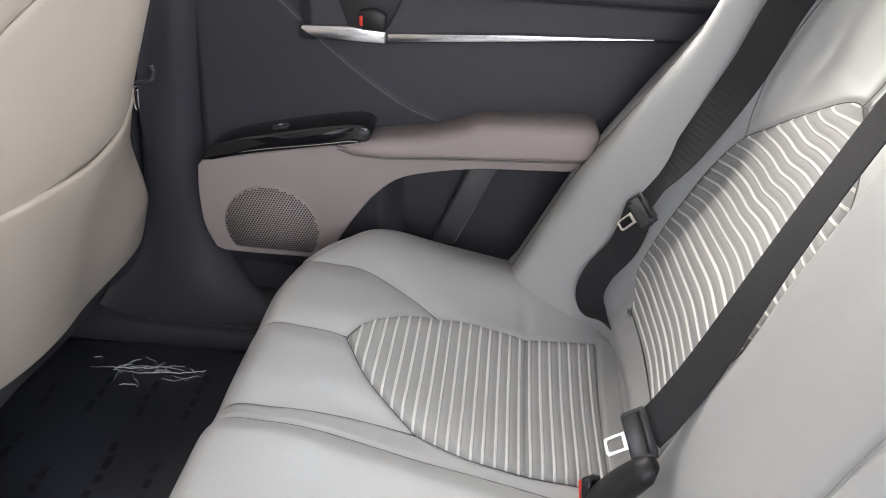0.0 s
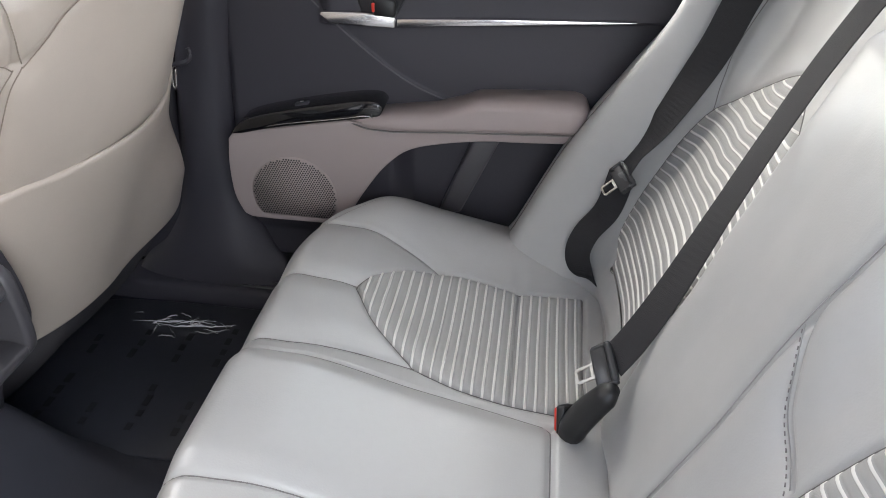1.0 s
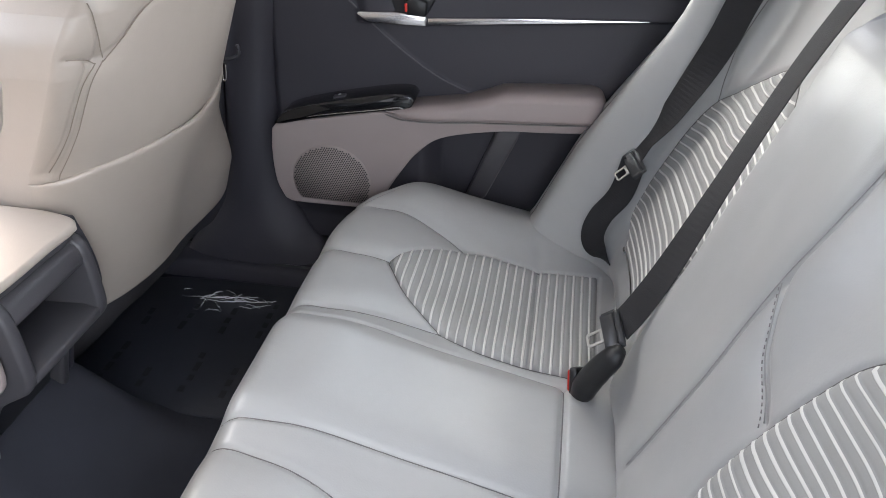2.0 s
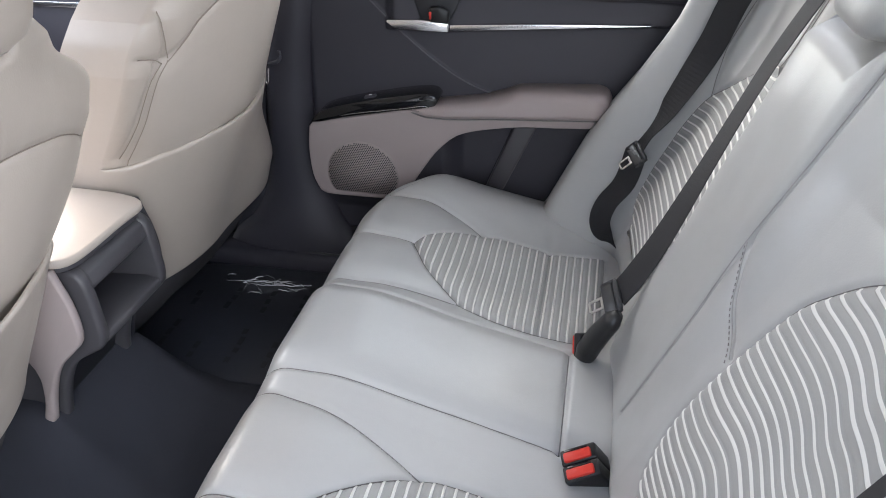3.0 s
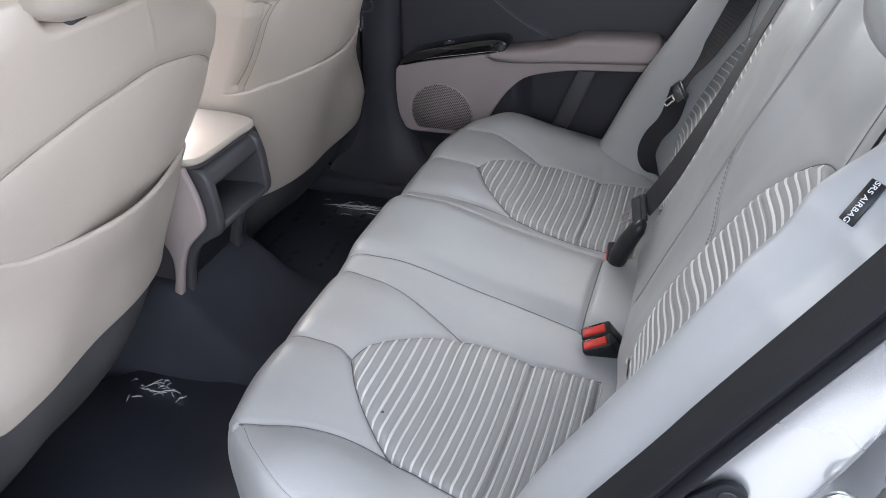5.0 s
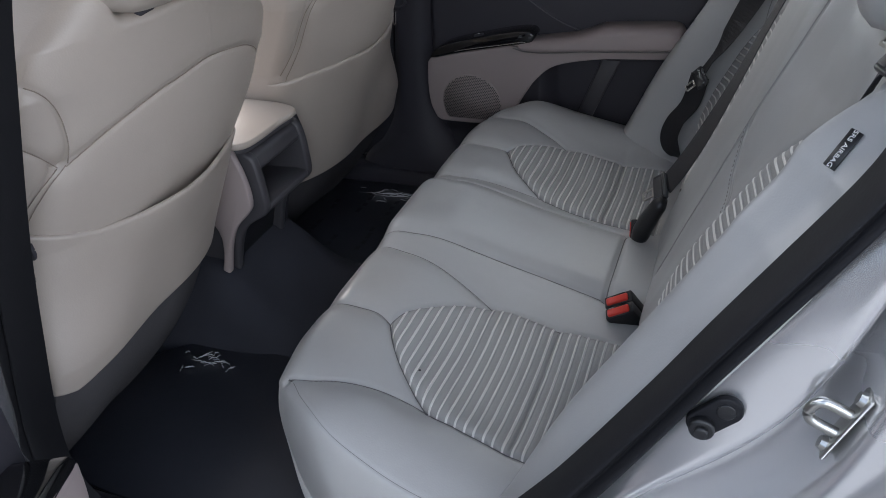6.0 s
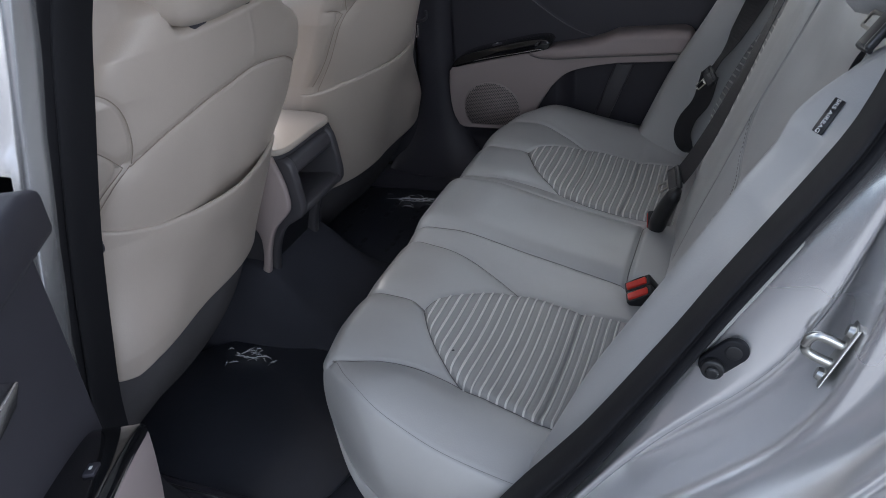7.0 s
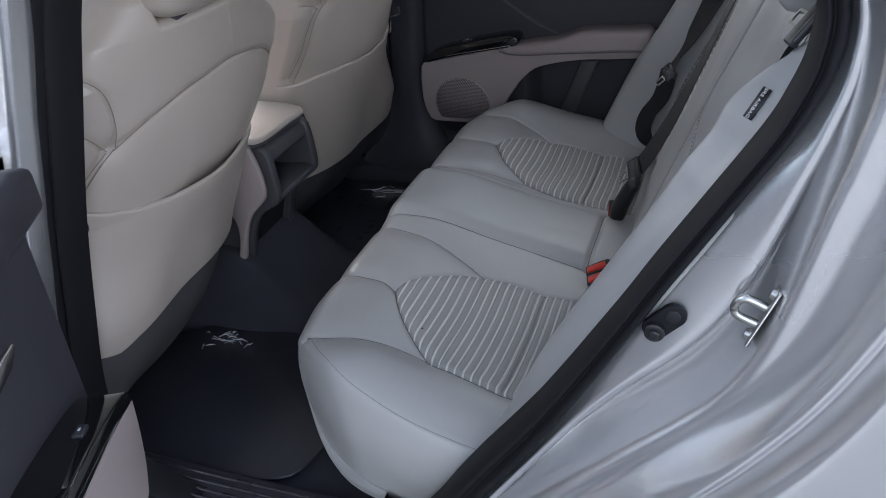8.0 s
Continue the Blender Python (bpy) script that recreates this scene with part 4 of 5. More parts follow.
# ---------- rear doors ----------
def rear_door(label, hinge=None, degrees=0.0, mirror=1):
    """Built closed on the far side, y outward; the other one is mirrored and swung on its hinge."""
    thing = empty("rear_door", label, "car door", "rear doors")
    m = Matrix.Identity(4)
    if mirror < 0:
        m = Matrix.Diagonal((1, -1, 1, 1))
    if hinge:
        m = pose(hinge[0], hinge[1], 0) @ pose(0, 0, 0, 0, 0, degrees) @ pose(-hinge[0], -hinge[1], 0) @ m
    xz = lambda u, v, d: (u, d, v)

    x = np.linspace(-0.335, 0.60, 380)
    z = np.linspace(0.085, 0.715, 260)
    X, Z = np.meshgrid(x, z, indexing="ij")
    crease = spline([(-0.215, 0.715), (-0.183, 0.668), (-0.08, 0.575), (0.014, 0.510), (0.092, 0.478), (0.16, 0.468), (0.5, 0.468)], 60)
    d = away(np.stack([X, Z], -1), crease)
    above = Z > np.interp(X, crease[:, 0], crease[:, 1])
    Y = 0.712 + np.where(above, 0.005 * smooth01(d / 0.0045) + 0.012 * smooth01(d / 0.22), 0)
    ledge = np.interp(X, [-0.14, 0.0, 0.20, 0.42, 0.6], [0.604, 0.606, 0.622, 0.640, 0.648])
    Y = Y - 0.022 * smooth01((Z - ledge) / 0.008) * smooth01((X + 0.15) / 0.03) - 0.02 * smooth01((Z - 0.69) / 0.025)
    Y = Y + 0.030 * smooth01((0.20 - Z) / 0.06)
    Y = Y + 0.050 * smooth01((X + 0.02) / 0.05) * smooth01((0.43 - Z) / 0.02) + 0.02 * np.clip(-(X + 0.315) / 0.02, 0, 1) ** 2
    sheet("inner_panel", X, Y, Z, M_DARK, thing, (0, 0.03, 0), "charcoal moulded inner panel")
    # lighter bead along the crease: the shine of its edge put into the colour
    edge = crease[(crease[:, 1] < 0.69) & (crease[:, 0] < 0.16)]
    tube("crease_glint", np.stack([edge[:, 0], 0 * edge[:, 0] + 0.7125, edge[:, 1]], -1), 0.0016, M_EDGE_GLINT, thing, sides=8)
    outer = [(-0.37, 0.0), (-0.375, 0.35), (-0.37, 0.72), (0.60, 0.74), (0.63, 0.66), (0.58, 0.50), (0.50, 0.36), (0.38, 0.18), (0.26, 0.03), (0.18, 0.0)]
    prism("outer_skin", outer, 0.835, 0.862, xz, M_PAINT, thing, "silver painted outer skin", bevel=0.006)
    prism("door_shell", [(u * 0.985, 0.01 + v * 0.97) for u, v in outer], 0.797, 0.834, xz, M_PAINT, thing, "silver painted inner shell", bevel=0.008)
    # window frame, glass and sill pad
    post = [(-0.365, 0.70), (-0.315, 0.70), (-0.245, 1.06), (-0.290, 1.08)]
    prism("frame_post", post, 0.745, 0.80, xz, M_PAINT, thing, "silver painted window post", bevel=0.006)
    prism("frame_top", [(-0.30, 1.06), (-0.28, 1.10), (0.20, 1.12), (0.48, 1.06), (0.66, 0.90), (0.62, 0.88), (0.45, 1.02), (0.2, 1.08)], 0.735, 0.79, xz, M_PAINT, thing, bevel=0.006)
    prism("frame_rubber", [(-0.318, 0.71), (-0.310, 0.71), (-0.240, 1.06), (-0.248, 1.06)], 0.738, 0.752, xz, M_RUBBER, thing, bevel=0.002)
    glass = prism("glass", [(-0.31, 0.70), (-0.242, 1.06), (0.2, 1.085), (0.45, 1.02), (0.60, 0.86), (0.60, 0.70)], 0.768, 0.772, xz, M_GLASS, thing, bevel=0.0)
    glass.visible_shadow = False
    prism("sill_pad", [(-0.352, 0.690), (-0.352, 0.748), (-0.30, 0.764), (0.58, 0.766), (0.58, 0.700)], 0.688, 0.775, xz, M_DARK, thing, "charcoal sill pad", bevel=0.010)
    # bright strip and inner handle
    strip = [(0.0, 0.615), (0.0, 0.628), (0.20, 0.642), (0.412, 0.6525), (0.416, 0.651), (0.20, 0.632)]
    prism("bright_strip", strip, 0.690, 0.705, xz, M_CHROME, thing, "brushed bright strip", bevel=0.001)
    prism("handle_bezel", [(-0.140, 0.628), (-0.136, 0.633), (-0.06, 0.637), (-0.002, 0.633), (-0.002, 0.613), (-0.06, 0.612), (-0.118, 0.613)], 0.684, 0.706, xz, M_CHROME, thing, "brushed bright bezel", bevel=0.003)
    cup = prism("handle_cup", [(-0.065, 0.634), (-0.085, 0.69), (0.03, 0.70), (0.012, 0.660), (-0.001, 0.634)], 0.694, 0.712, xz, M_DARK2, thing, "black handle recess", bevel=0.004)
    prism("pull_handle", [(-0.042, 0.632), (-0.044, 0.664), (-0.02, 0.668), (-0.001, 0.660), (-0.001, 0.632)], 0.682, 0.694, xz, M_BUCKLE, thing, "black pull handle", bevel=0.005)
    prism("lock_tab", [(-0.043, 0.640), (-0.044, 0.655), (-0.0385, 0.656), (-0.0385, 0.640)], 0.6795, 0.684, xz, M_RED, cup, "red lock tab", bevel=0.001)
    # taupe lower panel with the speaker
    low = spline([(-0.310, 0.397), (-0.20, 0.421), (-0.074, 0.447), (0.05, 0.462), (0.20, 0.472), (0.352, 0.474)], 30).tolist()
    low += spline([(0.352, 0.470), (0.345, 0.448), (0.325, 0.437), (0.25, 0.431), (0.15, 0.424), (0.042, 0.400), (-0.010, 0.360), (-0.045, 0.312), (-0.076, 0.260), (-0.098, 0.212)], 40).tolist()
    low += spline([(-0.12, 0.209), (-0.285, 0.207), (-0.310, 0.222), (-0.324, 0.262), (-0.326, 0.33), (-0.320, 0.385)], 24).tolist()
    slope = lambda u, v, d: (u, d + 0.10 * max(0.0, 0.41 - v), v)
    prism("lower_panel", low, 0.652, 0.715, slope, M_TAUPE, thing, "taupe moulded lower panel", bevel=0.007, segments=3)
    # armrest pad
    ns = 60
    xs = np.linspace(-0.085, 0.356, ns)
    topz = np.interp(xs, [-0.085, -0.02, 0.08, 0.12, 0.155, 0.20, 0.325, 0.343, 0.352, 0.356], [0.447, 0.462, 0.478, 0.490, 0.505, 0.509, 0.516, 0.511, 0.502, 0.490])
    botz = np.interp(xs, [-0.085, -0.05, 0.0, 0.10, 0.356], [0.443, 0.436, 0.436, 0.446, 0.464])
    inner = np.interp(xs, [-0.085, -0.04, 0.05, 0.325, 0.345, 0.356], [0.652, 0.640, 0.634, 0.630, 0.637, 0.652])
    ang = np.linspace(-np.pi / 2, np.pi / 2, 14)
    rings = []
    for xx, a, b, c in zip(xs, topz, botz, inner):
        h = (a - b) / 2
        k2 = min(0.016, h)
        low_r = [(xx, c + 0.010 * (1 - np.cos(t)), b + 0.010 + 0.010 * np.sin(t)) for t in np.linspace(-np.pi / 2, 0, 5)]
        r = low_r + [(xx, c + k2 * 1.4 * (1 - np.cos(t)), a - k2 + k2 * np.sin(t)) for t in np.linspace(0.1, np.pi / 2, 8)]
        rings.append(r + [(xx, 0.735, a - 0.002), (xx, 0.735, b)])
    v = np.array(rings).reshape(-1, 3)
    k = len(rings[0])
    faces = [(i * k + j, (i + 1) * k + j, (i + 1) * k + (j + 1) % k, i * k + (j + 1) % k) for i in range(ns - 1) for j in range(k)]
    faces += [tuple(range(k)), tuple((ns - 1) * k + j for j in range(k - 1, -1, -1))]
    pad = raw("armrest", v, faces, M_TAUPE, thing, "padded taupe armrest")
    tube("pad_seam", np.stack([xs, inner + 0.004, botz - 0.001], -1), 0.0016, M_SEAM, pad, sides=5)
    # gloss black switch panel and its pull recess
    sw = prism("switch_panel", spline([(-0.312, 0.398), (-0.285, 0.428), (-0.20, 0.455), (-0.08, 0.482), (-0.030, 0.486), (-0.016, 0.474), (-0.030, 0.456), (-0.10, 0.443), (-0.22, 0.419), (-0.306, 0.396)], 40).tolist()[:-1], 0.648, 0.722, xz, M_GLOSS, thing, "gloss black switch panel", bevel=0.004)
    tube("panel_trim", [(-0.292, 0.652, 0.402), (-0.22, 0.648, 0.4255), (-0.10, 0.646, 0.449), (-0.050, 0.645, 0.4595), (-0.035, 0.645, 0.457)], 0.0009, M_CHROME, sw, n=30, sides=6)
    box("window_switch", (0.026, 0.014, 0.006), pose(-0.175, 0.672, 0.463, 0, -12, 0), M_DARK, sw, "dark window switch", bevel=0.002)
    box("switch_mark", (0.006, 0.003, 0.001), pose(-0.175, 0.672, 0.467, 0, -12, 0), M_WHITE, sw, bevel=0.0)
    # speaker grille: a clipped round field of small holes
    if mirror > 0:
        cx, cz, r, cut = -0.198, 0.270, 0.0865, 0.221
        ring = [(cx + r * math.cos(t), max(cut, cz + r * math.sin(t))) for t in np.linspace(0, 2 * math.pi, 56, endpoint=False)]
        seen = []
        for u, w in ring:
            if not seen or abs(u - seen[-1][0]) + abs(w - seen[-1][1]) > 1e-4:
                seen.append((u, w))
        gr = prism("speaker_grille", seen, 0.6505, 0.657, slope, M_TAUPE, thing, "perforated speaker grille", bevel=0.0)
        verts, faces = [], []
        step = 0.0052
        for i in range(-20, 21):
            for j in range(-20, 21):
                u, w = cx + (i + 0.5 * (j % 2)) * step, cz + j * step * 0.866
                if (u - cx) ** 2 + (w - cz) ** 2 < (r - 0.003) ** 2 and w > cut + 0.003:
                    b = len(verts)
                    ring6 = [(u + 0.0019 * math.cos(t), w + 0.0019 * math.sin(t)) for t in np.linspace(0, 2 * math.pi, 6, endpoint=False)]
                    verts += [slope(p, q, 0.6499) for p, q in ring6] + [slope(p, q, 0.6515) for p, q in ring6]
                    faces.append(tuple(range(b, b + 6)))
                    faces += [(b + t, b + 6 + t, b + 6 + (t + 1) % 6, b + (t + 1) % 6) for t in range(6)]
        dots = raw("perforation", np.array(verts), faces, M_GRILLE, gr, smooth=False)
        dots["kind"] = "stuff"
    # moulded rib inside the pocket below the armrest
    prism("pocket_rib", [(0.152, 0.415), (0.205, 0.418), (0.128, 0.235), (0.085, 0.235)], 0.722, 0.765, xz, M_GREY, thing, "charcoal moulded rib", bevel=0.006)
    prism("pocket_lip", [(0.16, 0.412), (0.40, 0.432), (0.40, 0.420), (0.16, 0.400)], 0.715, 0.75, xz, M_DARK, thing, bevel=0.003)
    thing.matrix_world = m
    return thing


# ---------- structure of the car ----------
def floor_height(x, y):
    hump = smooth01((0.24 - abs(y)) / 0.12)
    return -0.012 + hump * (0.035 + 0.145 * smooth01((-0.33 - x) / 0.22))


def build_floor():
    x, y = np.linspace(-1.3, 0.80, 200), np.linspace(-0.70, 0.70, 140)
    X, Y = np.meshgrid(x, y, indexing="ij")
    return tagged(sheet("floor", X, Y, floor_height(X, Y), M_CARPET, None, (0, 0, -0.03)), "black carpeted car floor with a low tunnel", "floor", kind="structure")


def floor_mat(side):
    """A carpet mat under clear protective film, its corners rounded, with unreadable print as bars."""
    thing = empty("floor_mat", "black floor mat covered with printed protective film", "floor mat", "rear floor mats")
    inner, outer = 0.195, 0.625
    o = spline([(-0.10, inner), (-0.30, inner), (-0.50, inner - 0.005), (-0.60, inner + 0.04), (-0.66, 0.34), (-0.67, 0.50), (-0.62, 0.60), (-0.50, outer), (-0.25, outer + 0.005), (-0.16, outer - 0.01), (-0.125, 0.56), (-0.095, 0.40)], 70)
    prism("mat", [(a, side * b) for a, b in o], -0.004, 0.004, lambda u, v, d: (u, v, d), M_MAT, thing, bevel=0.003)
    rng = random.Random(4 + side)
    for r in range(5 if side > 0 else 0):
        for c in range(2):
            n = rng.randint(2, 4)
            for k in range(n):
                u = -0.56 + r * 0.085 + rng.uniform(-0.004, 0.004)
                v = inner + 0.06 + c * 0.19 + k * 0.034
                L = rng.uniform(0.016, 0.028)
                box("print_bar", (0.012, L, 0.0008), pose(u, side * v, 0.0045), M_PRINT, thing, bevel=0.0)
    return thing


def film(cx, cy, long, wide, turn, label, seed, count):
    """Crumpled clear film: thin creased folds, some in long shallow arcs, some short and stray; their pale colour
    paints its glints.
    """
    thing = empty("plastic_film", label, "plastic film", "plastic films on the mats")
    rng = np.random.RandomState(seed)
    for k in range(count):
        n, w = 30, 5
        t = np.linspace(-1, 1, n)
        if k < count * 0.16:
            half = long * rng.uniform(0.35, 0.8)
            u = half * t + rng.normal(0, long * 0.25)
            v = wide * rng.uniform(-1, 1) * (1 - t ** 2) + wide * rng.normal(0, 0.25)
        else:
            half, a = long * rng.uniform(0.06, 0.2), rng.normal(0, 0.8)
            u = half * t * math.cos(a) + rng.uniform(-1, 1) * long
            v = half * t * math.sin(a) + rng.normal(0, wide * 0.8)
        u = u + np.cumsum(rng.normal(0, 0.0006, n))
        v = v + np.cumsum(rng.normal(0, 0.0006, n))
        px, py = cx + u * math.cos(turn) - v * math.sin(turn), cy + u * math.sin(turn) + v * math.cos(turn)
        d = np.gradient(np.stack([px, py], 1), axis=0)
        d /= np.linalg.norm(d, axis=1)[:, None] + 1e-9
        s = np.linspace(-1, 1, w) * rng.uniform(0.0003, 0.0008)
        fade = np.sin(np.linspace(0.03, 0.97, n) * np.pi) * rng.uniform(0.5, 1.0, n)
        X = px[:, None] - d[:, 1][:, None] * s[None, :] * fade[:, None]
        Y = py[:, None] + d[:, 0][:, None] * s[None, :] * fade[:, None]
        Z = 0.0055 + (0.002 + 0.006 * rng.rand()) * fade[:, None] * (1 - (np.linspace(-1, 1, w) ** 2)[None, :] * 0.5) + 0.0006 * rng.rand(n, w)
        sheet("fold", X, Y, Z, M_FILM_GLINT, thing, (0, 0, -0.0004))
    return thing


def pillar(side):
    """The pillar between front and rear doors: dark lower trim, light upper trim."""
    thing = tagged(new("wall_pillar"), "charcoal pillar trim with a pale upper cover", "pillar", kind="structure")
    rings = []
    far = ((-0.03, -0.60, -0.22, 0.665), (0.06, -0.56, -0.25, 0.665), (0.12, -0.50, -0.285, 0.672), (0.20, -0.47, -0.310, 0.685), (0.32, -0.455, -0.328, 0.690), (0.50, -0.44, -0.325, 0.690), (0.74, -0.40, -0.300, 0.680))
    near = ((-0.03, -0.64, -0.40, 0.690), (0.06, -0.62, -0.42, 0.690), (0.12, -0.60, -0.445, 0.690), (0.20, -0.58, -0.450, 0.690), (0.32, -0.55, -0.435, 0.690), (0.50, -0.52, -0.395, 0.690), (0.74, -0.46, -0.330, 0.685))
    for z, x0, x1, y0 in far if side > 0 else near:
        c, h = (x0 + x1) / 2, (x1 - x0) / 2
        rings.append([(c + h * s, side * (y0 + 0.035 * abs(s) ** 3)) + (z,) for s in np.linspace(-1, 1, 15)] + [(x1 + 0.004, side * 0.80, z), (x0, side * 0.80, z)])
    dense = [spline([r[j] for r in rings], 60) for j in range(len(rings[0]))]
    v = np.stack(dense, 1).reshape(-1, 3)
    k = len(rings[0])
    faces = [(i * k + j, i * k + (j + 1) % k, (i + 1) * k + (j + 1) % k, (i + 1) * k + j) for i in range(59) for j in range(k)]
    faces += [tuple(range(k - 1, -1, -1)), tuple(59 * k + j for j in range(k))]
    if side > 0:
        faces = [f[::-1] for f in faces]
    raw("lower_trim", v, faces, M_DARK, thing, "charcoal moulded trim")
    place = lambda u, w, d: (u, side * d, w)
    k = 0.006 if side < 0 else 0.0
    prism("upper_trim", [(-0.45, 0.748), (-0.305 + k, 0.748), (-0.223 + k, 0.93), (-0.14 + k, 1.12), (-0.33, 1.12)], 0.665 if side > 0 else 0.688, 0.72, place, M_HEAD, thing, "pale moulded trim", bevel=0.012, segments=3)
    return thing


SPINE = spline([(0.10, 1.135), (-0.10, 1.125), (-0.175, 1.06), (-0.246, 0.93), (-0.298, 0.782), (-0.353, 0.608), (-0.398, 0.442), (-0.440, 0.262), (-0.442, 0.14), (-0.385, 0.055), (-0.27, 0.012), (-0.10, 0.0), (0.06, 0.01), (0.17, 0.06), (0.235, 0.14), (0.291, 0.231), (0.393, 0.395), (0.476, 0.547), (0.524, 0.640), (0.604, 0.786), (0.630, 0.838), (0.647, 0.893), (0.644, 0.955), (0.60, 1.04), (0.50, 1.10), (0.30, 1.135)], 460)


def near_body():
    """Silver body side round the open doorway: flange, jamb, channel, steps and outer skin carried along the opening."""
    p = SPINE
    t = np.gradient(p, axis=0)
    t /= np.linalg.norm(t, axis=1)[:, None]
    nrm = np.stack([t[:, 1], -t[:, 0]], -1)
    i0 = int(np.argmin(np.hypot(p[:, 0] - 0.17, p[:, 1] - 0.06)))
    i1 = int(np.argmin(np.hypot(p[:, 0] - 0.62, p[:, 1] - 1.02)))
    q, nn = p[i0:i1], nrm[i0:i1]
    h = q[:, 1]
    soft = np.hanning(45) / np.hanning(45).sum()

    def reach(zs, ds):
        return np.convolve(np.pad(np.interp(h, zs, ds), 22, mode="edge"), soft, mode="valid")

    c = reach([0.2, 0.40, 0.47, 0.54, 0.586, 0.624, 0.66, 0.705, 0.755, 0.85, 0.95], [0.008, 0.010, 0.016, 0.034, 0.055, 0.072, 0.066, 0.052, 0.042, 0.012, 0.010])
    lip = reach([0.2, 0.30, 0.435, 0.522, 0.568, 0.613, 0.66, 0.725, 0.78, 0.868, 0.95], [0.026, 0.034, 0.060, 0.090, 0.107, 0.112, 0.103, 0.078, 0.054, 0.024, 0.020])
    hi = reach([0.2, 0.30, 0.449, 0.559, 0.631, 0.695, 0.755, 0.87, 0.95], [0.05, 0.066, 0.092, 0.124, 0.144, 0.145, 0.127, 0.085, 0.070])
    st = reach([0.2, 0.40, 0.541, 0.637, 0.732, 0.80, 0.95], [0.10, 0.115, 0.138, 0.155, 0.144, 0.130, 0.10])
    gap = st + 0.011
    end = reach([0.2, 0.50, 0.60, 0.72, 0.95], [0.085, 0.085, 0.10, 0.30, 0.35])
    lean = np.maximum(end - 0.085, 0)
    z0 = 0 * c
    w = lip - c
    deep = 0.056 * np.clip((w - 0.010) / 0.03, 0, 1)
    rows = [(z0 - 0.014, -0.690), (z0 - 0.004, -0.722), (z0, -0.738), (c * 0.5, -0.749), (c - 0.006, -0.755), (c + 0.004, -0.756), (c + 0.3 * w, -0.753 + 0.4 * deep), (c + 0.6 * w, -0.753 + 0.9 * deep), (lip - 0.011, -0.755 + 1.0 * deep), (lip - 0.004, -0.776), (lip + 0.001, -0.797), (lip + 0.006, -0.803), (lip + 0.5 * (hi - lip), -0.807), (hi, -0.828), (hi + 0.5 * (st - hi), -0.851), (st - 0.006, -0.857), (st, -0.864), (st + 0.006, -0.858), (gap - 0.002, -0.861), (gap, -0.880), (gap + 0.005, -0.897), (gap + 0.02, -0.904), (gap + 0.5 * end, -0.908 + 0.08 * lean), (gap + 0.95 * end, -0.906 + 0.20 * lean), (gap + end, -0.900 + 0.20 * lean), (gap + end, -0.870 + 0.20 * lean)]
    off = np.stack([r[0] for r in rows], 1)
    dep = np.stack([r[1] + z0 for r in rows], 1)
    fine = spline(np.concatenate([off.T, dep.T], 1), 220)
    blur = np.hanning(11) / np.hanning(11).sum()
    fine = np.stack([np.convolve(np.pad(col, 5, mode="edge"), blur, mode="valid") for col in fine.T], 1)
    off, dep = fine[:, :len(q)].T, fine[:, len(q):].T
    X = q[:, 0][:, None] + nn[:, 0][:, None] * off
    Z = q[:, 1][:, None] + nn[:, 1][:, None] * off
    Y = dep
    return tagged(sheet("quarter_panel", X, Y, Z, M_PAINT, None, (0.0, 0.010, 0)), "silver painted rear body side around the open doorway", "car body", kind="structure")


def weatherstrip():
    """The black rubber seal round the near doorway, a ribbed band carried along the opening."""
    p = SPINE
    t = np.gradient(p, axis=0)
    t /= np.linalg.norm(t, axis=1)[:, None]
    inn = np.stack([-t[:, 1], t[:, 0]], -1)
    prof = spline([(-0.002, -0.735), (-0.001, -0.748), (0.005, -0.758), (0.012, -0.757), (0.017, -0.748), (0.020, -0.746), (0.024, -0.750), (0.030, -0.750), (0.036, -0.742), (0.040, -0.728), (0.041, -0.705)], 44)
    wide = np.interp(p[:, 1], [0.2, 0.28, 0.40, 0.60, 0.80, 0.9], [1.05, 1.0, 0.80, 0.60, 0.50, 0.60])
    wide = np.where(p[:, 0] > 0.1, wide, np.interp(p[:, 1], [0.3, 0.6, 0.85], [0.60, 0.62, 0.74]))[:, None]
    rear = (p[:, 0] > 0.1)[:, None]
    reach = prof[None, :, 0] * wide
    X = p[:, 0][:, None] + inn[:, 0][:, None] * reach
    Z = p[:, 1][:, None] + inn[:, 1][:, None] * reach
    Y = np.where(rear, prof[None, :, 1], np.minimum(prof[None, :, 1], -0.705))
    return tagged(sheet("door_seal", X, Y, Z, M_RUBBER, None, (0.0, 0.008, 0)), "black ribbed rubber seal around the open doorway", "door seal", kind="structure")


